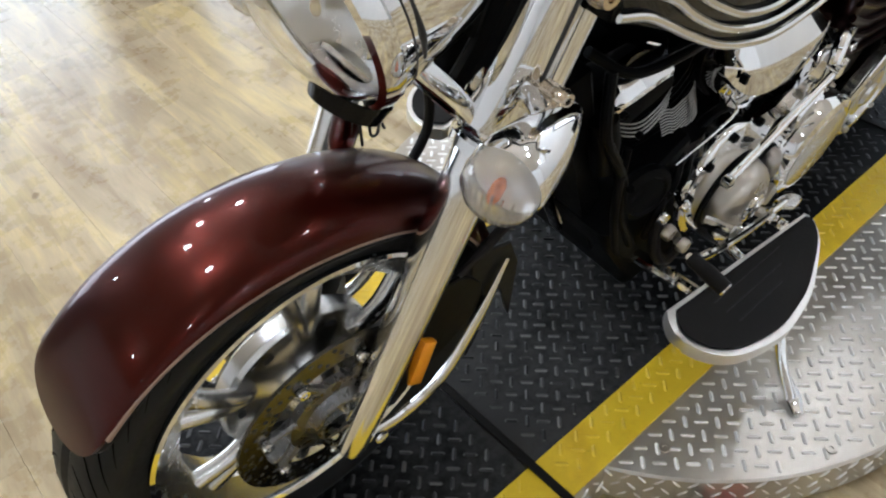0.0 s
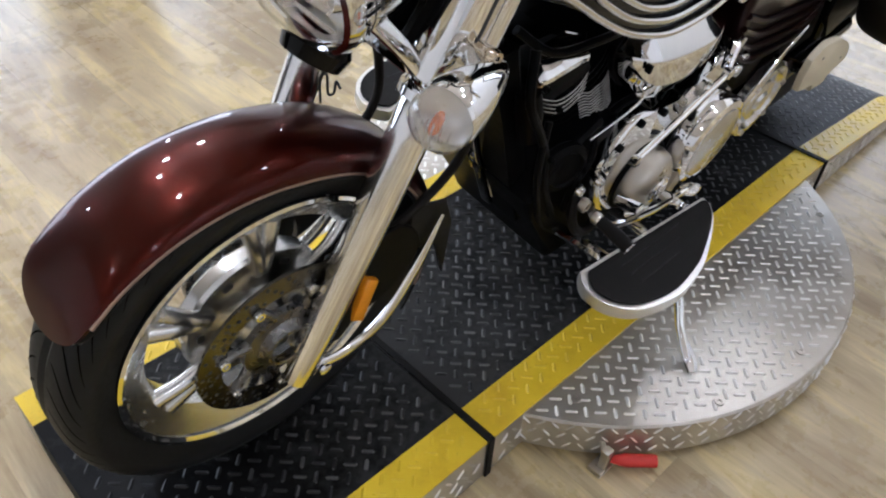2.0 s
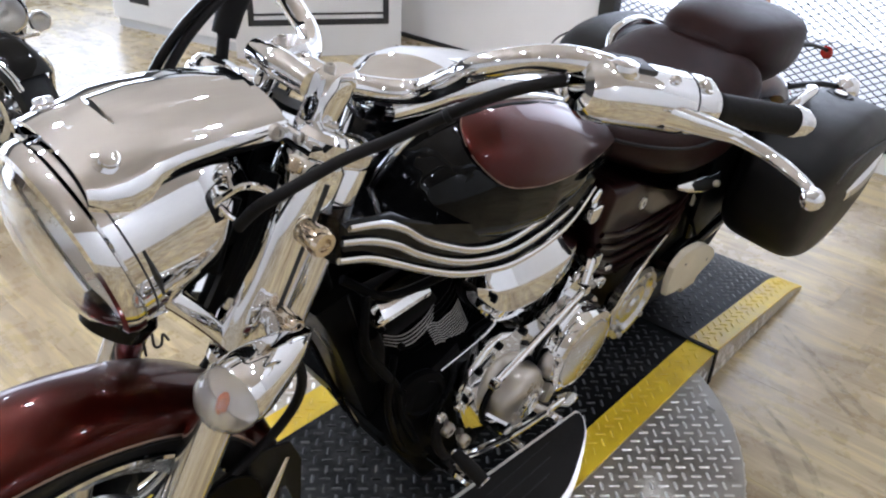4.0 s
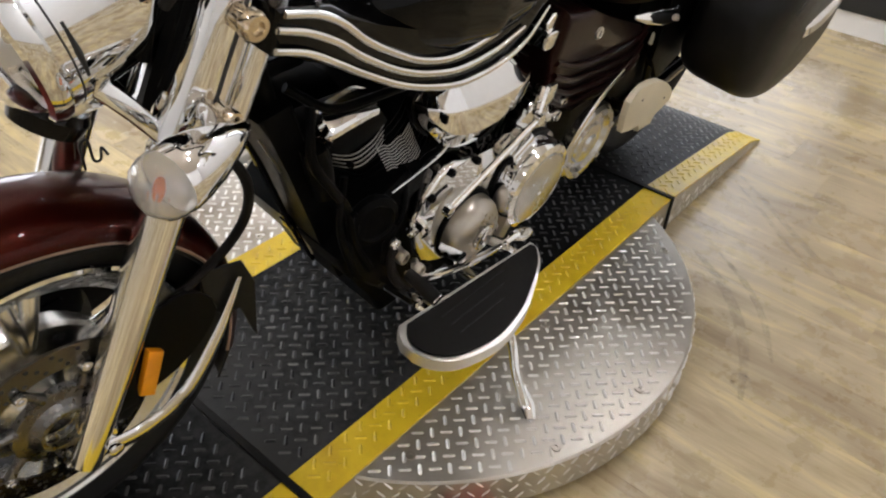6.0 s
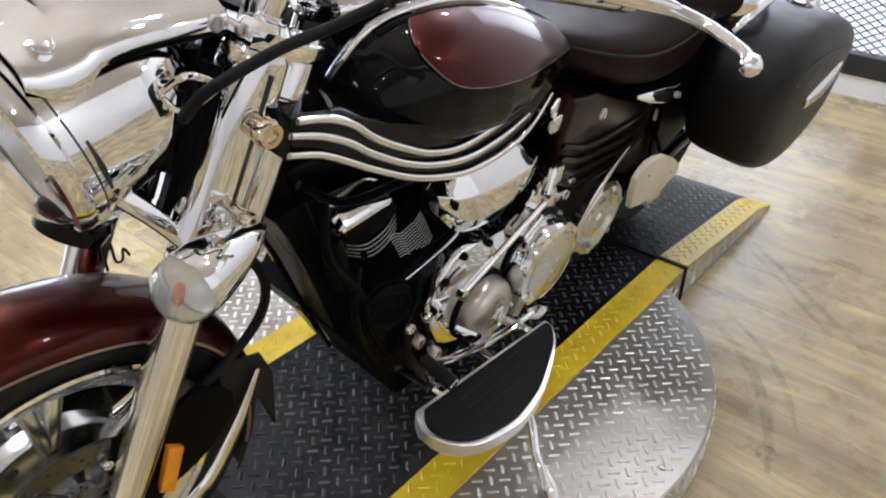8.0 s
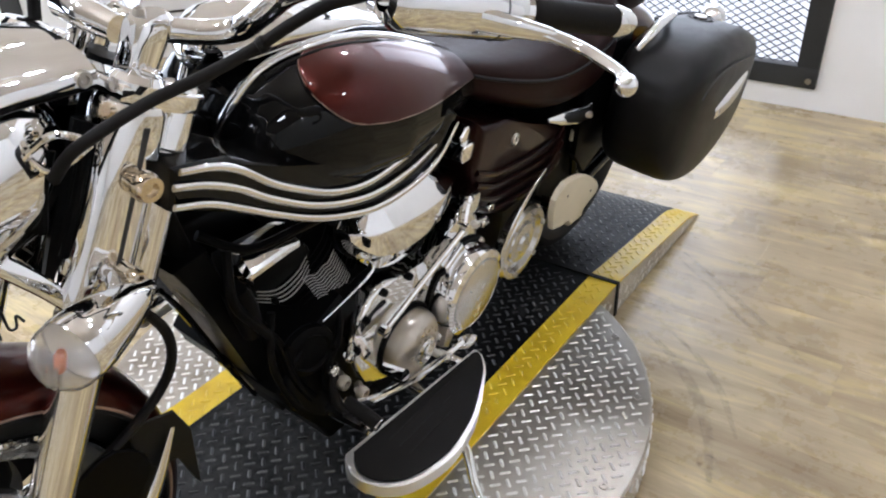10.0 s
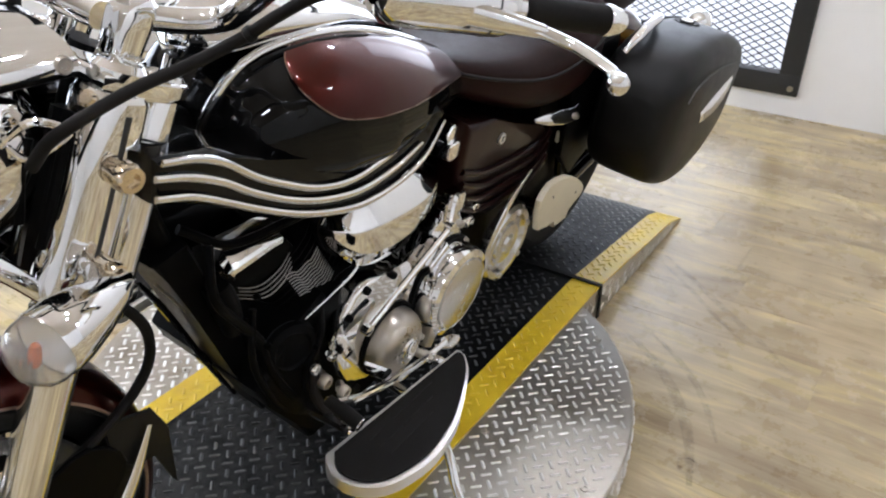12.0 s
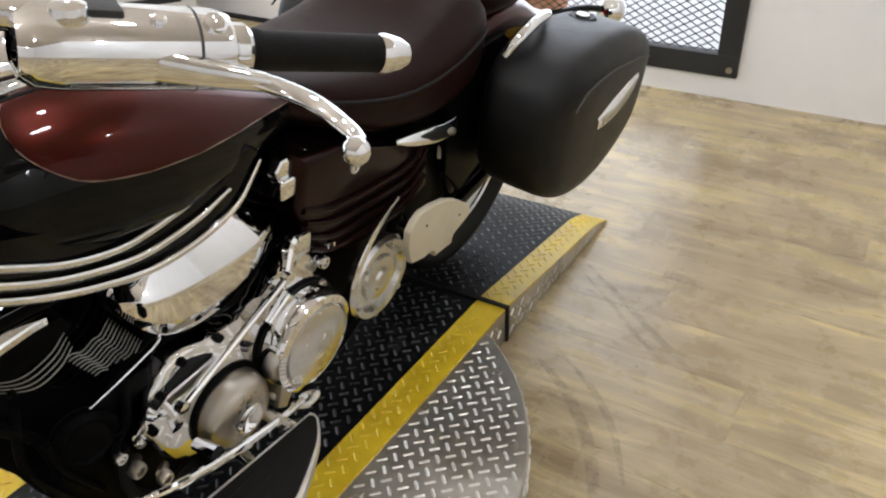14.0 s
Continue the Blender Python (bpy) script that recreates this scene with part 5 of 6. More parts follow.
part("clip_block", moved(join(box(-0.080, 0.080, -0.012, 0.012, -0.010, 0.012, 0.004), box(-0.066, -0.040, -0.014, 0.014, -0.013, 0.0145, 0.003)), pose(0.507, -0.014, 0.320, 0, 65, 0)), BLACK, bike, "black clip on the down tube")
part("clip_edge", tube([(0.487, -0.028, 0.362), (0.528, -0.028, 0.272)], [0.002, 0.003, 0.002], 6, 3), BRUSHED, bike)
part("oil_cooler", prism([(0.350, 0.665), (0.372, 0.630), (0.408, 0.550), (0.474, 0.390), (0.541, 0.243), (0.575, 0.25), (0.52, 0.38), (0.45, 0.56), (0.41, 0.675)], -0.088, 0.0, 0.006, 2), CASE, bike, "black oil cooler")
# dark fittings round the front cylinder: horn, hoses, coil, clamps
part("horn", lathe([(0, 0), (0.045, 0), (0.050, 0.008), (0.048, 0.018), (0.036, 0.024), (0.032, 0.020), (0.010, 0.022), (0, 0.024)], 36, (0.565, -0.118, 0.405), (-0.25, -1, 0.1)), CASE, bike, "round black horn")
part("coil", tube([(0.44, -0.10, 0.595), (0.45, -0.105, 0.555), (0.465, -0.105, 0.50)], [0.020, 0.022, 0.018], 14, 4), CASE, bike, "black ignition coil")
for pts, r in ((((0.43, -0.10, 0.67), (0.415, -0.125, 0.60), (0.455, -0.13, 0.53), (0.50, -0.125, 0.46), (0.52, -0.13, 0.38), (0.56, -0.14, 0.30)), 0.010),
               (((0.40, -0.08, 0.70), (0.46, -0.11, 0.66), (0.55, -0.12, 0.655), (0.63, -0.11, 0.64)), 0.009),
               (((0.49, -0.12, 0.53), (0.47, -0.14, 0.45), (0.50, -0.14, 0.36), (0.55, -0.13, 0.27), (0.61, -0.13, 0.21)), 0.008),
               (((0.64, -0.12, 0.47), (0.62, -0.145, 0.41), (0.585, -0.15, 0.36), (0.59, -0.145, 0.30)), 0.009),
               (((0.53, -0.12, 0.42), (0.60, -0.13, 0.39), (0.64, -0.13, 0.42)), 0.007)):
    part("hose", tube(pts, r * 0.8, 10, 7), CASE, bike, "black rubber hose")
for x, y, z in ((0.452, -0.118, 0.607), (0.470, -0.122, 0.520), (0.505, -0.135, 0.455), (0.490, -0.128, 0.560), (0.60, -0.148, 0.395)):
    part("fitting_bolt", bolt((x, y, z), (-0.3, -1, 0.2), 0.006, 0.007), CASE, bike)

# engine
part("crankcase", prism([(0.585, 0.20), (0.512, 0.305), (0.485, 0.36), (0.54, 0.43), (0.64, 0.48), (0.80, 0.44), (0.95, 0.50), (1.10, 0.46), (1.20, 0.38), (1.20, 0.22), (1.06, 0.135), (0.62, 0.13)], -0.135, 0.135, 0.018, 3), CASE, bike, "black engine crankcase")


def cylinder(foot, head, label):
    d = (Vector(head) - Vector(foot)).normalized()
    L = (Vector(head) - Vector(foot)).length
    cyl = part("cylinder", lathe([(0, 0), (0.066, 0), (0.066, L), (0, L)], 24, foot, d), CASE, bike, label)
    u = d.cross(Vector((0, 1, 0))).normalized()
    fm = None
    for k in range(13):
        o = Vector(foot) + d * (L * (0.12 + 0.86 * k / 12))
        m = Matrix.Translation(o) @ d.to_track_quat("Z", "Y").to_matrix().to_4x4()
        grow = 1.0 if k > 5 else 0.92
        if fm is None:
            rim_pts = []
            for q in range(40):
                a = 2 * math.pi * q / 40
                rr = 0.098 * (1 + 0.03 * math.cos(8 * a))
                rim_pts.append((rr * math.copysign(abs(math.cos(a)) ** 0.7, math.cos(a)), rr * math.copysign(abs(math.sin(a)) ** 0.7, math.sin(a))))
            bm = loft([[(x * w, y * w, z) for x, y in rim_pts] for w, z in ((0.97, -0.0022), (1.0, -0.0014), (1.0, 0.0014), (0.97, 0.0022))])
            ob = part("cooling_fin", bm, CASE, cyl)
            fm = ob.data
        else:
            ob = new("cooling_fin", fm)
            ob.parent = cyl
        ob.matrix_basis = m @ Matrix.Scale(grow, 4)
    return cyl


cylinder((0.735, 0.0, 0.36), (0.60, 0.0, 0.575), "black front cylinder with bare fin edges")
cylinder((0.84, 0.0, 0.38), (0.985, 0.0, 0.60), "black rear cylinder with bare fin edges")
for s in (-1, 1):
    part("rocker_cover", moved(loft([[Vector((x, -1 * (yo + w * dy), z + h * dz)) for dy, dz in ((-1.0, -1), (-1.0, 1.3), (-0.25, 1.72), (-0.12, 1.62), (0.92, 0.05), (1, -0.15), (1, -0.75))] for x, yo, z, w, h in ((0.460, 0.088, 0.604, 0.014, 0.008), (0.468, 0.088, 0.610, 0.020, 0.013), (0.480, 0.088, 0.615, 0.023, 0.014), (0.545, 0.086, 0.621, 0.024, 0.014), (0.566, 0.086, 0.618, 0.022, 0.013), (0.574, 0.086, 0.613, 0.016, 0.008))]), Matrix.Diagonal((1, -s, 1, 1))), CHROME, bike, "faceted chrome rocker cover", 20)
    part("cover_tip", box(0.4535, 0.470, s * 0.100 - 0.009, s * 0.100 + 0.009, 0.590, 0.604, 0.004), GOLD, bike)
    part("rocker_base", prism([(0.470, 0.602), (0.59, 0.597), (0.615, 0.562), (0.50, 0.535), (0.468, 0.56)], s * 0.055 - 0.042, s * 0.055 + 0.042, 0.010, 2), CASE, bike)
    part("rear_rocker_cover", prism([(0.955, 0.662), (0.97, 0.678), (1.03, 0.674), (1.045, 0.660), (1.035, 0.640), (0.965, 0.638)], s * 0.118 - 0.022, s * 0.118 + 0.022, 0.008, 3), CHROME, bike, "chrome rear rocker cover")
    # head fins, bowed along the side
    for k in range(4):
        o = 0.0100 * k
        part("head_fin", tube([(0.468 + o * 0.5, s * 0.086, 0.566 - o), (0.509 + o * 0.5, s * 0.110, 0.556 - o), (0.555 + o * 0.3, s * 0.110, 0.562 - o), (0.585 + o * 0.2, s * 0.104, 0.577 - o)], [0.0007, 0.0011, 0.0011, 0.0007], 6, 5), FINS, bike, "bare edge of a head fin")
    # wavy barrel fins of the front cylinder, and those of the rear one
    for (ax, az), (bx, bz), (dx, dz), n in (((0.578, 0.532), (0.652, 0.553), (0.044, -0.076), 11), ((0.845, 0.470), (0.918, 0.512), (-0.040, 0.060), 8)):
        for k in range(n):
            f = k / (n - 1)
            pts = []
            for q in range(13):
                u = q / 12
                wv = 0.0028 * math.sin(u * 2 * math.pi * 2.5)
                pts.append((ax + (bx - ax) * u + dx * f + wv * 0.5, s * (0.112 - 0.010 * (2 * u - 1) ** 2), az + (bz - az) * u + dz * f + wv))
            part("wavy_fin", tube(pts, 0.0010, 6, 2), FINS, bike, "wavy bare fin edge")
AIR_TOP = ((0.650, 0.601), (0.668, 0.622), (0.700, 0.636), (0.745, 0.641), (0.80, 0.637), (0.85, 0.627), (0.89, 0.613), (0.925, 0.594), (0.946, 0.576))
AIR_LOW = ((0.650, 0.583), (0.668, 0.546), (0.700, 0.512), (0.745, 0.496), (0.80, 0.494), (0.85, 0.507), (0.89, 0.527), (0.925, 0.552), (0.946, 0.571))
AIR_OUT = ((0.650, 0.138), (0.668, 0.154), (0.700, 0.165), (0.745, 0.171), (0.80, 0.172), (0.85, 0.170), (0.89, 0.163), (0.925, 0.151), (0.946, 0.138))


def air_ring(top, low, out):
    """Section of the cover from its upper edge over the ridge to the lower edge."""
    x, zt, zl, d = top[0], top[1], low[1], out[1]
    ridge = zl + (zt - zl) * 0.63
    prof = ((0.100, zt - 0.006), (0.110, zt - 0.001), (max(0.114, d - 0.044), zt), (d - 0.003, ridge + 0.006), (d, ridge), (d + 0.001, ridge - 0.005), (d + 0.002, ridge - (ridge - zl) * 0.56), (d - 0.004, ridge - (ridge - zl) * 0.59), (d - 0.010, ridge - (ridge - zl) * 0.66), (max(0.114, d - 0.018), zl), (0.110, zl), (0.100, zl + 0.006))
    return [Vector((x, -y, z)) for y, z in prof]


def along(rows):
    return [(q.x, q.y) for q in smooth_path([Vector((a, b, 0)) for a, b in rows], 5)]


air = part("air_cleaner_cover", loft([air_ring(*r) for r in zip(along(AIR_TOP), along(AIR_LOW), along(AIR_OUT))]), CHROME, bike, "almond-shaped chrome air cleaner cover with a ridge", 28)
part("cover_lip", loft([[Vector((0.785 + (p[0] - 0.785) * 1.02, -y, (p[1] + q[1]) / 2 + (p[1] - q[1]) / 2 * f)) for y, f in ((0.092, 1.0), (0.104, 1.06), (0.104, -1.06), (0.092, -1.0))] for p, q in zip(along(AIR_TOP), along(AIR_LOW))]), CASE, air, "dark lip behind the cover")
part("cover_clip", box(0.660, 0.667, -0.168, -0.156, 0.583, 0.598, 0.002), CASE, air, "small dark clip")
part("push_rod", tube([(0.686, -0.145, 0.538), (0.680, -0.165, 0.528), (0.621, -0.165, 0.508), (0.562, -0.160, 0.488)], [0.0020, 0.0026, 0.0026, 0.0022], 8, 3), CHROME, bike, "thin chrome rod")
PRIM = [(0.628, 0.372), (0.652, 0.435), (0.70, 0.474), (0.78, 0.466), (0.85, 0.462), (0.90, 0.482), (0.965, 0.515), (1.02, 0.47), (1.02, 0.39), (0.99, 0.28), (0.90, 0.222), (0.80, 0.215), (0.70, 0.25), (0.64, 0.31)]
prim = part("primary_cover", prism(PRIM, -0.166, -0.11, 0.014, 4, 3), CHROME, bike, "chromed left engine cover", 60)
part("cover_gasket", prism([(x + (x - 0.83) * 0.03, z + (z - 0.36) * 0.04) for x, z in PRIM], -0.130, -0.112, 0.004, 1, 3), CASE, prim)
for x, z in PRIM[:12:1]:
    part("cover_screw", bolt((0.83 + (x - 0.83) * 0.93, -0.164, 0.36 + (z - 0.36) * 0.90), (0, -1, 0), 0.0080, 0.010), CASE if x < 0.8 else SATIN, prim)
part("cover_joint", lathe([(0.108, 0), (0.110, 0.004), (0.106, 0.008), (0.098, 0.008)], 48, (0.962, -0.164, 0.335), (0, -1, 0)), CASE, prim, "dark joint round the cover")
part("dome_joint", lathe([(0.079, 0), (0.080, 0.005), (0.076, 0.008), (0.068, 0.008)], 48, (0.788, -0.164, 0.300), (0, -1, 0)), CASE, prim, "dark joint round the dome")
part("round_cover", lathe([(0.100, 0), (0.102, 0.030), (0.096, 0.044), (0.084, 0.048), (0.081, 0.042), (0, 0.042)], 56, (0.962, -0.172, 0.335), (0, -1, 0)), CHROME, prim, "round chrome cover")
part("cover_face", lathe([(0.078, 0.0425), (0.077, 0.0490), (0.074, 0.0500), (0, 0.0515)], 56, (0.962, -0.172, 0.335), (0, -1, 0)), CAST, prim, "flat satin face of the cover")
DOME = (0.788, -0.168, 0.300)
part("clutch_dome", lathe([(0.070, 0), (0.071, 0.012), (0.067, 0.030), (0.056, 0.043), (0.042, 0.050), (0.034, 0.051), (0.031, 0.047), (0, 0.047)], 56, DOME, (0, -1, 0)), SATIN, prim, "satin metal dome")
part("dome_cap", lathe([(0.029, 0.046), (0.0285, 0.054), (0.024, 0.057), (0.020, 0.0555), (0, 0.0555)], 32, DOME, (0, -1, 0)), CHROME, prim, "round chrome cap")
part("dome_collar", tube([(0.752, -0.195, 0.236), (0.765, -0.214, 0.246), (0.782, -0.222, 0.252)], [0.012, 0.014, 0.012], 14, 5), CHROME, prim, "short chrome collar")
part("cover_bridge", prism([(0.868, 0.44), (0.92, 0.47), (0.955, 0.43), (0.93, 0.405), (0.885, 0.40)], -0.196, -0.16, 0.008, 3), CHROME, prim, "raised chrome bridge")
part("cover_bracket", prism([(0.872, 0.30), (0.90, 0.315), (0.905, 0.27), (0.885, 0.235), (0.862, 0.25)], -0.215, -0.165, 0.006, 2), SATIN, prim, "small bracket between the covers")
part("shift_rod", join(tube([(0.676, -0.200, 0.415), (0.912, -0.198, 0.512)], 0.0065, 10, 1), *[lathe([(0, -0.011), (0.011, -0.007), (0.011, 0.007), (0, 0.011)], 14, p, (0, 1, 0)) for p in ((0.676, -0.200, 0.415), (0.912, -0.198, 0.512))]), CHROME, bike, "straight chrome shift rod")
part("shift_arm", join(tube([(0.915, -0.19, 0.515), (0.945, -0.175, 0.545), (0.985, -0.16, 0.535)], [0.010, 0.012, 0.010], 10), box(0.96, 1.0, -0.175, -0.14, 0.50, 0.545, 0.008)), CHROME, bike)
# small fittings between covers
for k, (x, y, z, r) in enumerate(((0.60, -0.17, 0.33, 0.014), (0.585, -0.16, 0.365, 0.011), (0.612, -0.175, 0.385, 0.010), (0.63, -0.19, 0.295, 0.013), (1.04, -0.16, 0.45, 0.014), (1.065, -0.155, 0.47, 0.012), (1.03, -0.165, 0.405, 0.012), (0.875, -0.19, 0.265, 0.015))):
    part("fitting", join(bolt((x, y, z), (0, -1, 0), r, r), tube([(x, y + 0.004, z), (x + 0.02, y + 0.02, z - 0.012)], r * 0.6, 8, 2)), CHROME if k % 3 else SATIN, bike, "small engine fitting")
part("engine_hose", tube([(0.60, -0.15, 0.36), (0.585, -0.17, 0.30), (0.62, -0.18, 0.25), (0.70, -0.17, 0.235)], 0.010, 10), RUBBER, bike)
# belt pulley cover and arm
pul = part("pulley_cover", lathe([(0.093, 0), (0.095, 0.018), (0.088, 0.026), (0.074, 0.026), (0.068, 0.014), (0.052, 0.014), (0.048, 0.022), (0.026, 0.024), (0.020, 0.030), (0, 0.031)], 56, (1.185, -0.176, 0.335), (0, -1, 0)), CAST, bike, "round chrome pulley cover")
for k in range(6):
    a = 2 * math.pi * k / 6 + 0.3
    part("pulley_screw", bolt((1.185 + 0.080 * math.cos(a), -0.201, 0.335 + 0.080 * math.sin(a)), (0, -1, 0), 0.007, 0.006), SATIN, pul)
part("guard_strip", tube([(1.088, -0.20, 0.372), (1.105, -0.205, 0.425), (1.15, -0.205, 0.475), (1.225, -0.20, 0.510)], [0.006, 0.009, 0.008, 0.004], 10, 6, 0.5, (0, 1, 0)), CHROME, bike, "thin chrome belt guard strip")
part("belt_guard", prism([(1.20, 0.42), (1.62, 0.40), (1.78, 0.36), (1.78, 0.29), (1.60, 0.26), (1.22, 0.27)], -0.125, -0.10, 0.008, 2), PLASTIC, bike, "black belt guard")
PLATE = [(1.209, 0.385), (1.192, 0.43), (1.190, 0.469), (1.205, 0.486), (1.229, 0.496), (1.27, 0.492), (1.32, 0.478), (1.37, 0.454), (1.405, 0.430), (1.430, 0.408), (1.436, 0.394), (1.428, 0.384), (1.375, 0.368), (1.362, 0.372), (1.368, 0.346), (1.300, 0.350), (1.296, 0.372), (1.285, 0.378), (1.258, 0.372)]
plate = part("footrest_plate", prism(PLATE, -0.254, -0.238, 0.004, 2), BRUSHED, bike, "pale folded passenger footrest plate")
for x, z in ((1.25, 0.455), (1.385, 0.41)):
    part("plate_hole", lathe([(0.003, 0), (0.003, 0.001), (0, 0.001)], 10, (x, -0.254, z), (0, -1, 0)), INK, plate)
part("footrest_arm", tube([(1.33, -0.12, 0.36), (1.33, -0.20, 0.37), (1.33, -0.246, 0.39)], 0.014, 10), CHROME, bike)
# footboards
for s in (-1, 1):
    arc = [(q.x, q.y) for q in smooth_path([Vector((x, y, 0)) for x, y in ((0.516, -0.255), (0.498, -0.275), (0.489, -0.302), (0.503, -0.345), (0.542, -0.378), (0.617, -0.397), (0.68, -0.392), (0.735, -0.378), (0.826, -0.335), (0.862, -0.305), (0.872, -0.288), (0.866, -0.279))], 4)]

    def slab(inset, z0, z1, bevel):
        cx, cy = 0.68, -0.325
        pts = [(cx + (x - cx) * (1 - inset / 0.2), cy + (y - cy) * (1 - inset / 0.065)) for x, y in arc]
        bm = prism(pts, z0, z1, bevel, 2)
        # outline lies in x and z: turn it flat
        return moved(bm, Matrix(((1, 0, 0, 0), (0, 0, 1, 0), (0, 1, 0, 0), (0, 0, 0, 1))))
    bm = slab(0.0, 0.258, 0.284, 0.006)
    if s > 0:
        moved(bm, Matrix.Diagonal((1, -1, 1, 1)))
    board = part("footboard", bm, RIMMET, bike, "half-moon chrome footboard with rubber mat")
    bm = slab(0.010, 0.2845, 0.2895, 0.002)
    if s > 0:
        moved(bm, Matrix.Diagonal((1, -1, 1, 1)))
    part("mat", bm, RUBBER, board, "black ribbed rubber mat")
    for k in range(3):
        part("mat_groove", box(0.58, 0.76 - 0.03 * k, s * (0.295 + 0.022 * k) - 0.0015, s * (0.295 + 0.022 * k) + 0.0015, 0.2896, 0.2906), PLASTIC, board)
    for bx in (0.60, 0.84):
        part("board_bracket", tube([(bx, s * 0.14, 0.24), (bx, s * 0.24, 0.255), (bx, s * 0.30, 0.258)], 0.012, 8), CHROME, board)
# heel and toe shifter
sh = part("shift_lever", join(tube([(0.520, -0.250, 0.402), (0.545, -0.246, 0.372), (0.60, -0.242, 0.336), (0.68, -0.240, 0.302), (0.77, -0.238, 0.274), (0.85, -0.236, 0.258), (0.90, -0.236, 0.254)], [0.006, 0.007, 0.0075, 0.0075, 0.007, 0.006, 0.006], 10, 6), tube([(0.70, -0.237, 0.313), (0.70, -0.19, 0.30)], 0.012, 10, 1)), CHROME, bike, "chrome heel and toe shift lever")
part("toe_peg", tube([(0.520, -0.250, 0.402), (0.521, -0.285, 0.397), (0.523, -0.312, 0.390)], [0.010, 0.0125, 0.012], 14), RUBBER, sh, "black rubber toe peg")
part("peg_tip", lathe([(0.0115, 0), (0.0115, 0.003), (0, 0.005)], 14, (0.523, -0.312, 0.390), (0.05, -0.97, -0.2)), CHROME, sh)
part("heel_pad", moved(prism([(-0.030, -0.012), (-0.012, -0.018), (0.016, -0.016), (0.030, -0.004), (0.026, 0.012), (-0.024, 0.012)], -0.003, 0.003, 0.002, 2, 3), pose(0.905, -0.240, 0.250, 78, 0, 0)), CHROME, sh, "flat chrome heel pad")
# side stand, down on the plate
st = part("side_stand", tube([(0.79, -0.14, 0.19), (0.775, -0.25, 0.195), (0.745, -0.355, 0.170), (0.715, -0.410, 0.118), (0.692, -0.455, 0.086)], [0.016, 0.013, 0.010, 0.010, 0.011], 12, 8), CHROME, bike, "chrome side stand, folded out")
part("stand_foot", tube([(0.718, -0.425, 0.100), (0.702, -0.458, 0.0835), (0.682, -0.482, 0.0795)], [0.008, 0.016, 0.010], 12, 6, 0.4, (0, 0, 1)), CHROME, st, "curved chrome foot")

# rear fender, bags, tail
RC = (1.735, 0.325)


def rfend(deg, u, out=0.0):
    r = 0.415 + out - 0.060 * abs(u) ** 2.6
    a = radians(deg)
    return Vector((RC[0] + r * math.cos(a), 0.128 * math.sin(u * math.pi / 2), RC[1] + r * math.sin(a)))


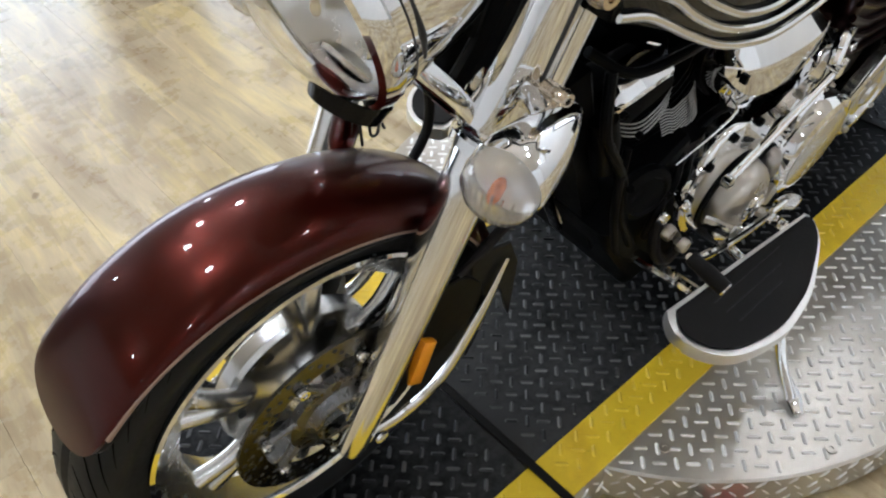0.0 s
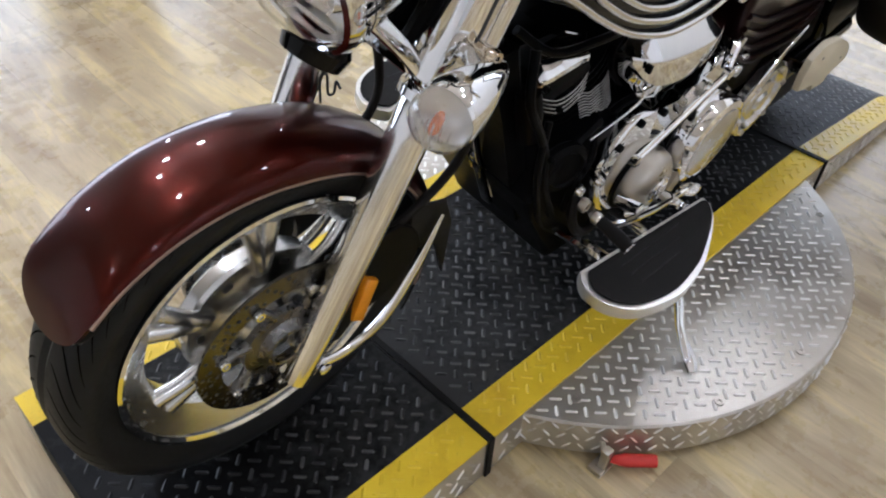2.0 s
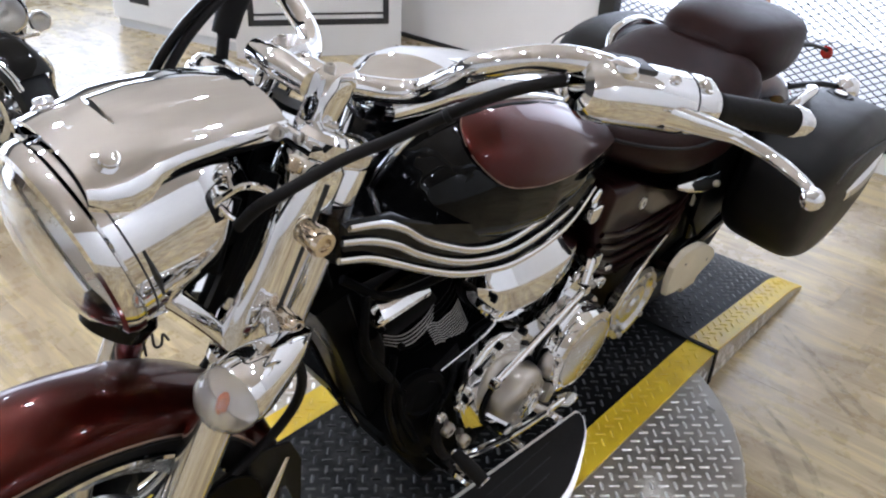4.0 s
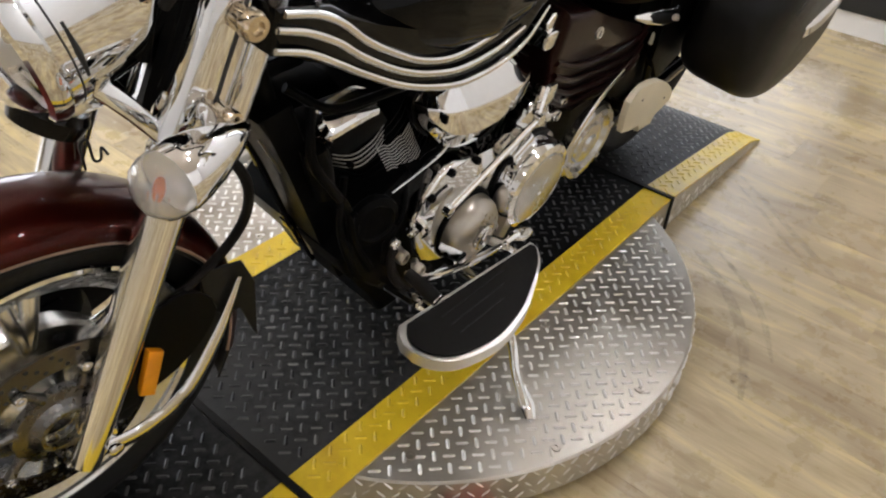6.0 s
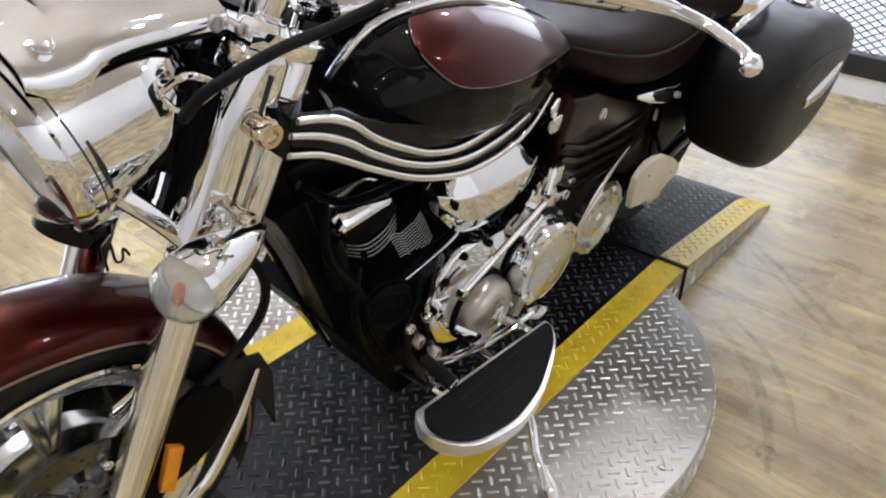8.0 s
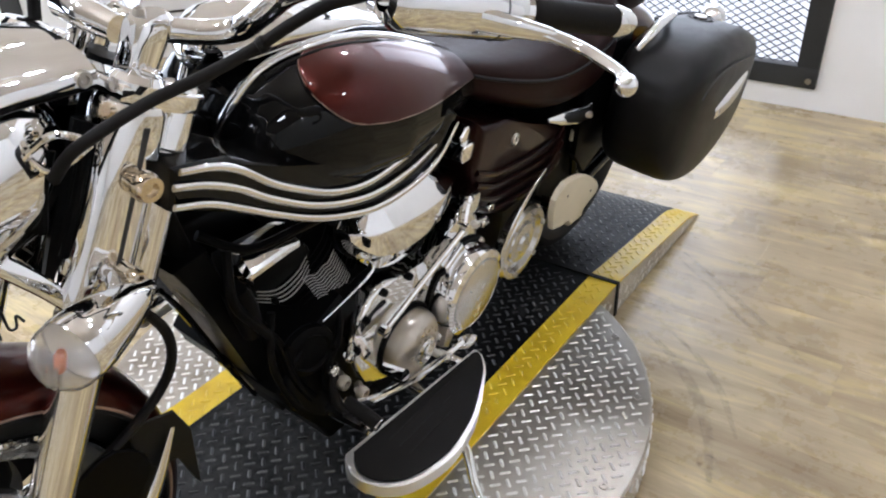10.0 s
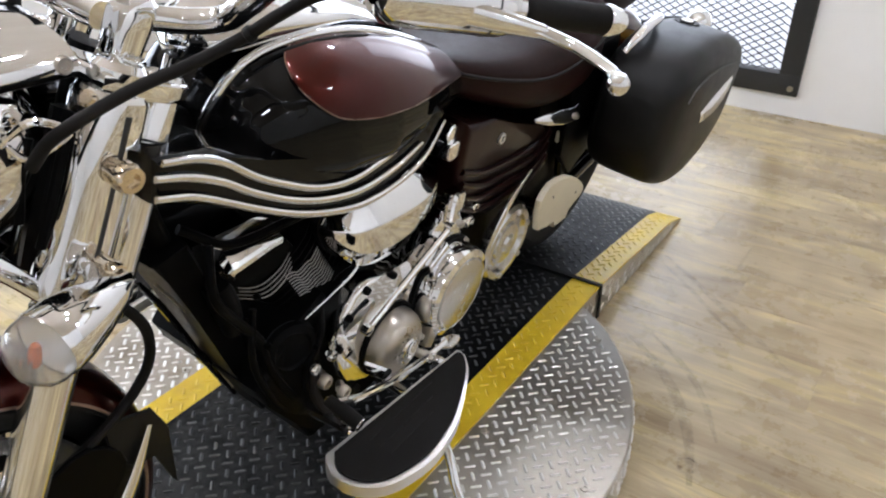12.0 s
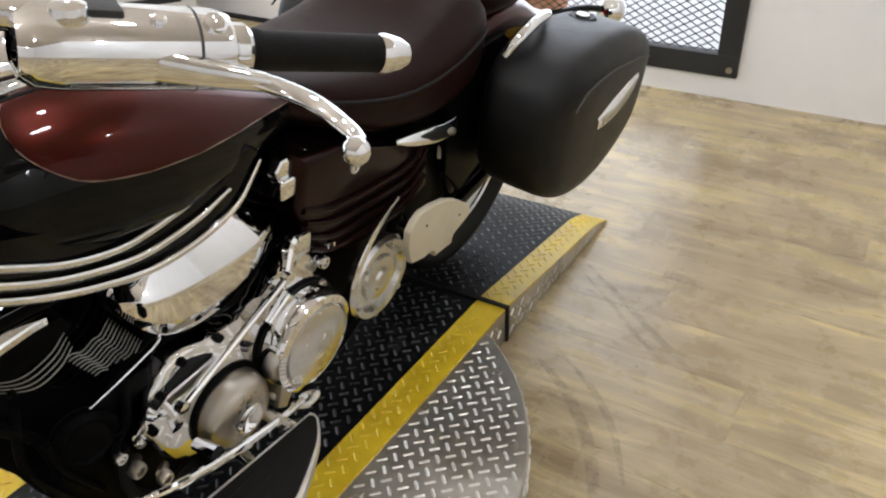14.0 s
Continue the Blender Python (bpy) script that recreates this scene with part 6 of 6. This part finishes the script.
rd = [8 + 150 * k / 40 for k in range(41)]
part("rear_fender", sheet([[rfend(d, -1 + 2 * k / 20) for k in range(21)] for d in rd], -0.004), RED, bike, "dark red metallic rear fender", 50)
BAG = ((1.510, 0.62, 0.53, 0.06), (1.528, 0.665, 0.47, 0.085), (1.575, 0.705, 0.402, 0.106), (1.65, 0.724, 0.364, 0.116), (1.74, 0.728, 0.345, 0.119), (1.83, 0.722, 0.346, 0.119), (1.93, 0.705, 0.366, 0.116), (2.02, 0.675, 0.408, 0.109), (2.09, 0.63, 0.470, 0.088), (2.108, 0.60, 0.51, 0.06))
for s in (-1, 1):
    bm = cushion(dense(BAG), 48, 0.44)
    moved(bm, Matrix.Translation((0, s * 0.285, 0)))
    bag = part("saddlebag", bm, BAGSKIN, bike, "black textured hard saddlebag", 60)
    lid = [(1.545, 0.660), (1.60, 0.688), (1.74, 0.690), (1.90, 0.668), (2.03, 0.632)]
    part("lid_seam", tube([(x, s * (0.285 + 0.117 - 0.10 * max(0, (x - 1.9)) ** 1.2), z - 0.02) for x, z in lid], 0.0025, 6, 5), INK, bag, "dark lid seam")
    part("bag_lock", lathe([(0.034, 0), (0.034, 0.006), (0.028, 0.010), (0.020, 0.009), (0.016, 0.012), (0, 0.012)], 28, (1.855, s * 0.262, 0.713), (0, 0, 1)), PLASTIC, bag, "round black lock cover")
    part("lock_slot", lathe([(0.016, 0.011), (0.015, 0.014), (0, 0.014)], 20, (1.855, s * 0.262, 0.713), (0, 0, 1)), SATIN, bag)
    strip = tube([(1.700, s * 0.399, 0.552), (1.77, s * 0.404, 0.560), (1.86, s * 0.401, 0.572), (1.945, s * 0.393, 0.583)], [0.020, 0.027, 0.029, 0.024], 12, 6, 0.40, (0, 1, 0))
    part("bag_reflector", strip, CHROME, bag, "chrome reflector strip")
    part("reflector_insert", tube([(1.722, s * 0.409, 0.556), (1.78, s * 0.413, 0.562), (1.86, s * 0.410, 0.573), (1.925, s * 0.403, 0.581)], [0.009, 0.014, 0.015, 0.011], 8, 5, 0.30, (0, 1, 0)), SATIN, bag)
    part("bag_rail", tube([(1.545, s * 0.225, 0.705), (1.57, s * 0.238, 0.738), (1.63, s * 0.24, 0.756), (1.70, s * 0.235, 0.755), (1.76, s * 0.21, 0.738)], [0.010, 0.013, 0.013, 0.012, 0.008], 12, 6), CHROME, bike, "curved chrome bag rail")
    tail = part("rear_signal", lathe([(0, 0.0), (0.022, -0.002), (0.036, 0.012), (0.040, 0.03), (0.034, 0.055), (0.018, 0.072), (0, 0.076)], 28, (2.40, s * 0.165, 0.582), (-1, 0, 0)), CHROME, bike, "chrome rear turn signal")
    part("tail_arm", tube([(2.35, s * 0.155, 0.585), (2.25, s * 0.11, 0.60), (2.10, s * 0.06, 0.60)], 0.010, 10), BLACK, tail)
    part("bag_support", prism([(1.44, 0.60), (1.50, 0.70), (1.66, 0.71), (1.68, 0.42), (1.54, 0.36), (1.46, 0.44)], s * 0.158 - 0.010, s * 0.158 + 0.010, 0.006, 2), CASE, bike, "black inner bag support")
    part("shock_strut", tube([(1.45, s * 0.15, 0.56), (1.52, s * 0.15, 0.36)], 0.011, 10, 2), BLACK, bike, "black bag strut")
    part("strut_tab", box(1.452, 1.470, s * 0.150 - 0.005, s * 0.150 + 0.005, 0.475, 0.505, 0.003), BRUSHED, bike)
part("tail_lamp", cushion(((2.12, 0.57, 0.48, 0.03), (2.14, 0.59, 0.46, 0.07), (2.18, 0.59, 0.465, 0.075), (2.21, 0.57, 0.485, 0.05))), REDLENS, bike, "red tail lamp")
stalk = part("reflector_stalk", tube([(2.20, -0.02, 0.70), (2.32, -0.035, 0.680), (2.44, -0.05, 0.648)], [0.012, 0.006, 0.005], 10), PLASTIC, bike, "black stalk behind the seat")
part("rear_reflector", lathe([(0, -0.004), (0.020, -0.004), (0.022, 0), (0.020, 0.006), (0, 0.008)], 24, (2.445, -0.05, 0.640), (0.9, -0.3, 0.2)), REDLENS, stalk, "small round red reflector")
part("swingarm", join(*[tube([(1.22, s * 0.13, 0.27), (1.45, s * 0.14, 0.29), (1.735, s * 0.14, 0.325)], [0.03, 0.028, 0.024], 12) for s in (-1, 1)]), BLACK, bike, "black swingarm")
part("exhaust", tube([(0.56, 0.10, 0.45), (0.60, 0.17, 0.30), (0.75, 0.19, 0.20), (1.2, 0.19, 0.19), (1.6, 0.20, 0.22), (2.15, 0.21, 0.26)], [0.028, 0.03, 0.03, 0.045, 0.05, 0.05], 18, 8), CHROME, bike, "long chrome exhaust pipe")

# ---- a second motorcycle further back, partly in view ----
other = thing("parked_motorcycle", pose(0.73, 2.28, 0, 0, 0, 78) @ Matrix.Scale(0.88, 4))
tagged(other, "black cruiser motorcycle with chrome crash bar parked behind", "motorcycle")
STEER = pose(0, -0.065, 0, 0, 0, 30)  # steered to one side
HUB2 = (0, 0, 0.31)
ow = part("wheel_rim", ring_closed([(0.198, -0.045), (0.205, -0.048), (0.205, 0.048), (0.198, 0.045), (0.170, 0.02), (0.170, -0.02)], 64, HUB2), BLACK, other, "black rim with a bright lip")
ow.matrix_basis = STEER
for s in (-1, 1):
    part("rim_lip", ring_closed([(0.194, s * 0.050), (0.206, s * 0.053), (0.206, s * 0.047), (0.194, s * 0.044)], 64, HUB2), POLISHED, ow, "bright rim lip")
part("tyre", ring_closed([(0.198, -0.05), (0.240, -0.082), (0.285, -0.080), (0.305, -0.046), (0.311, 0), (0.305, 0.046), (0.285, 0.080), (0.240, 0.082), (0.198, 0.05)], 72, HUB2), TYRE, ow, "black tyre")
part("hub", lathe([(0, -0.075), (0.022, -0.075), (0.026, -0.06), (0.05, -0.045), (0.06, -0.02), (0.06, 0.02), (0.05, 0.045), (0.026, 0.06), (0.022, 0.075), (0, 0.075)], 28, HUB2), CAST, ow)
for k in range(10):
    a = 2 * math.pi * k / 10
    part("spoke", tube([(0.05 * math.cos(a), 0, 0.31 + 0.05 * math.sin(a)), (0.13 * math.cos(a + 0.05), 0.012, 0.31 + 0.13 * math.sin(a + 0.05)), (0.182 * math.cos(a), 0.006, 0.31 + 0.182 * math.sin(a))], [0.016, 0.011, 0.013], 8, 3), DARKMET, ow)
for s in (-1, 1):
    part("brake_disc", lathe([(0.128, -0.003), (0.128, 0.003), (0.094, 0.003), (0.094, -0.003), (0.128, -0.003)], 56, (0, s * 0.066, 0.31)), CAST, ow, "bright brake disc")
    for k in range(5):
        a = 2 * math.pi * k / 5 + 0.4
        part("disc_arm", tube([(0.03 * math.cos(a), s * 0.064, 0.31 + 0.03 * math.sin(a)), (0.096 * math.cos(a + 0.2), s * 0.066, 0.31 + 0.096 * math.sin(a + 0.2))], [0.012, 0.009], 8, 1), CAST, ow)
fend = part("fender", sheet([[((0.335 - 0.040 * (k / 6 - 1) ** 4) * math.cos(radians(d)), 0.092 * math.sin((k / 6 - 1) * 1.5), 0.31 + (0.335 - 0.040 * (k / 6 - 1) ** 4) * math.sin(radians(d))) for k in range(13)] for d in range(18, 147, 6)], -0.004), BLACK, other, "black front fender", 50)
fend.matrix_basis = STEER
for h in (0.0, 0.022):
    part("fender_rail", tube([((0.338 - h) * math.cos(radians(d)), 0.094, 0.31 + (0.325 - h) * math.sin(radians(d))) for d in (60, 85, 110, 135, 150)], 0.005, 8, 4), CHROME, fend, "chrome rail along the fender")
for y, top in ((0.045, -0.025), (-0.155, -0.245)):
    leg = part("fork_leg", tube([(-0.012, y, 0.275), (0.09, y - 0.02, 0.45), (0.22, top, 0.68), (0.30, top, 0.84)], [0.020, 0.023, 0.024, 0.024], 16, 3), CAST, other, "silver fork leg")
    part("fork_cover", tube([(0.13, y - 0.035, 0.53), (0.22, top, 0.68), (0.30, top, 0.84)], [0.031, 0.034, 0.034], 16, 3), RIMMET, leg, "wide silver upper fork cover")
head = part("headlamp", lathe([(0.076, 0.012), (0.086, 0.010), (0.090, 0.0), (0.088, -0.03), (0.078, -0.08), (0.05, -0.12), (0, -0.13)], 40, (0.10, -0.176, 0.690), (-1, 0, 0)), CHROME, other, "round chrome headlamp")
part("lens", lathe([(0.077, 0.010), (0.06, 0.022), (0.03, 0.028), (0, 0.030), (0, 0.027), (0.03, 0.025), (0.06, 0.019), (0.074, 0.008), (0.077, 0.010)], 36, (0.10, -0.176, 0.690), (-1, 0, 0)), CLEAR, head, "clear headlamp glass")
part("bowl", lathe([(0.076, 0.008), (0.06, -0.02), (0.03, -0.038), (0.014, -0.04), (0.012, -0.01), (0, -0.008)], 32, (0.10, -0.176, 0.690), (-1, 0, 0)), BOWL, head)
for y, z in ((-0.307, 0.640), (-0.052, 0.738)):
    spot = part("spot_lamp", lathe([(0.040, 0.008), (0.046, 0.006), (0.048, 0), (0.045, -0.03), (0.03, -0.06), (0, -0.065)], 28, (0.12, y, z), (-1, 0, 0)), CHROME, other, "round chrome spot lamp")
    part("lens", lathe([(0.041, 0.006), (0.025, 0.014), (0, 0.017), (0, 0.014), (0.025, 0.011), (0.038, 0.004), (0.041, 0.006)], 24, (0.12, y, z), (-1, 0, 0)), CLEAR, spot)
    part("bowl", lathe([(0.040, 0.004), (0.025, -0.015), (0, -0.02)], 24, (0.12, y, z), (-1, 0, 0)), BOWL, spot)
part("lamp_bar", tube([(0.12, -0.03, 0.700), (0.10, -0.08, 0.668), (0.09, -0.13, 0.600), (0.09, -0.20, 0.588), (0.11, -0.29, 0.588)], 0.009, 10), CHROME, other, "curved chrome lamp bar")
part("fork_shroud", box(0.12, 0.24, -0.235, -0.03, 0.42, 0.62, 0.03, 3), BLACK, other, "black fork shroud")
for y, z in ((-0.236, 0.500), (-0.007, 0.622)):
    part("turn_signal", lathe([(0, 0.02), (0.022, 0.014), (0.028, 0), (0.02, -0.03), (0, -0.04)], 20, (0.14, y, z), (-1, 0, 0)), BULB, other, "orange turn signal")
part("crash_bar", join(tube([(0.34, -0.16, 0.48), (0.30, -0.27, 0.468), (0.30, -0.325, 0.41), (0.30, -0.335, 0.345), (0.31, -0.30, 0.24), (0.40, -0.12, 0.20)], 0.013, 10), tube([(0.34, 0.0, 0.48), (0.30, 0.10, 0.468), (0.30, 0.155, 0.41), (0.30, 0.165, 0.345), (0.31, 0.13, 0.24), (0.40, -0.05, 0.20)], 0.013, 10)), CHROME, other, "chrome crash bar")
part("foot_peg", tube([(0.46, -0.22, 0.085), (0.45, -0.29, 0.070), (0.44, -0.335, 0.085)], 0.010, 8), CHROME, other)
part("engine", prism([(0.45, 0.22), (0.42, 0.5), (0.6, 0.72), (0.95, 0.72), (1.05, 0.45), (1.0, 0.2)], -0.16, 0.16, 0.03, 2), CASE, other, "black engine block")
part("tank", cushion(dense(((0.42, 0.86, 0.78, 0.06), (0.5, 0.93, 0.74, 0.13), (0.65, 0.95, 0.72, 0.16), (0.85, 0.88, 0.70, 0.13), (1.0, 0.80, 0.70, 0.07)))), BLACK, other, "black fuel tank", 60)
part("seat", cushion(dense(((0.95, 0.80, 0.70, 0.08), (1.1, 0.76, 0.62, 0.15), (1.4, 0.80, 0.62, 0.16), (1.6, 0.84, 0.66, 0.10)))), LEATHER, other, "black seat", 60)
part("handlebar", tube([(0.62, -0.42, 1.02), (0.45, -0.36, 1.08), (0.36, -0.1, 1.02), (0.36, 0.1, 1.02), (0.45, 0.36, 1.08), (0.62, 0.42, 1.02)], 0.016, 12), CHROME, other, "chrome handlebar")
part("rear_wheel", ring_closed([(0.2, -0.06), (0.26, -0.075), (0.30, -0.05), (0.311, 0), (0.30, 0.05), (0.26, 0.075), (0.2, 0.06)], 56, (1.62, 0, 0.31)), TYRE, other, "black rear tyre")
part("rear_fender", sheet([[(1.62 + 0.36 * math.cos(radians(d)), 0.10 * (k / 4 - 1), 0.31 + 0.36 * math.sin(radians(d))) for k in range(9)] for d in range(10, 171, 8)], -0.004), BLACK, other, "black rear fender", 50)

# ---- floor planks ----
PW, PL = 0.185, 1.22
floor_ob = bpy.data.objects["floor"]
pm = bpy.data.meshes.new("plank")
bm = box(-PW / 2 + 0.0002, PW / 2 - 0.0001, -PL / 2 + 0.0001, PL / 2 - 0.0001, -0.004, 0.0, 0.0003, 1)
bm.to_mesh(pm)
bm.free()
pm.materials.append(WOOD)
far = []
rng = random.Random(4)
for i in range(int((ROOM[1] - ROOM[0]) / PW)):
    x = ROOM[1] - PW * (i + 0.5)
    shift = rng.random() * PL
    for j in range(-1, int((ROOM[3] - ROOM[2]) / PL) + 2):
        y = ROOM[2] + j * PL + shift
        if y + PL / 2 < ROOM[2] + 0.01 or y - PL / 2 > ROOM[3] - 0.01:
            continue
        if -1.6 < x < WX and -1.6 < y < 4.4:
            p = new("plank", pm)
            p.parent = floor_ob
            p.location = (x, y, 0)
        else:
            far.append((x, y))
fv, ff = [], []
for x, y in far:
    k = len(fv)
    ya, yb = max(ROOM[2], y - PL / 2 + 0.0006), min(ROOM[3], y + PL / 2 - 0.0006)
    fv += [(x - PW / 2 + 0.0006, ya, 0), (x + PW / 2 - 0.0006, ya, 0), (x + PW / 2 - 0.0006, yb, 0), (x - PW / 2 + 0.0006, yb, 0)]
    ff.append((k, k + 1, k + 2, k + 3))
fp = finish("far_planks", B_(fv, ff), WOOD, floor_ob)
fp["kind"] = "stuff"

# old tyre marks on the floor beside the ramp
def scuff_arc(pts, w):
    path = smooth_path([(x, y, 0.0006) for x, y in pts], 8)
    rows = []
    for i, q in enumerate(path):
        d = (path[min(i + 1, len(path) - 1)] - path[max(i - 1, 0)]).normalized()
        n = Vector((-d.y, d.x, 0)) * (w * 0.5 * math.sin(math.pi * (0.12 + 0.76 * i / (len(path) - 1))))
        rows.append((q - n, q + n))
    verts = [v for r in rows for v in r]
    return B_(verts, [(2 * i, 2 * i + 1, 2 * i + 3, 2 * i + 2) for i in range(len(rows) - 1)])


for pts, w in ((((2.02, -0.36), (1.92, -0.49), (1.81, -0.62), (1.72, -0.735), (1.64, -0.82)), 0.022), (((1.97, -0.37), (1.87, -0.49), (1.77, -0.60), (1.69, -0.70)), 0.016),
               (((1.56, -0.42), (1.48, -0.53), (1.38, -0.62), (1.26, -0.69), (1.12, -0.74)), 0.030), (((1.60, -0.47), (1.52, -0.58), (1.42, -0.67), (1.28, -0.75)), 0.020),
               (((1.185, -0.695), (1.165, -0.70), (1.155, -0.715), (1.165, -0.735), (1.188, -0.735), (1.198, -0.715), (1.185, -0.695)), 0.008)):
    mark = finish("tyre_scuff", scuff_arc(pts, w), SCUFF, floor_ob, "faint dark rubber scuff")
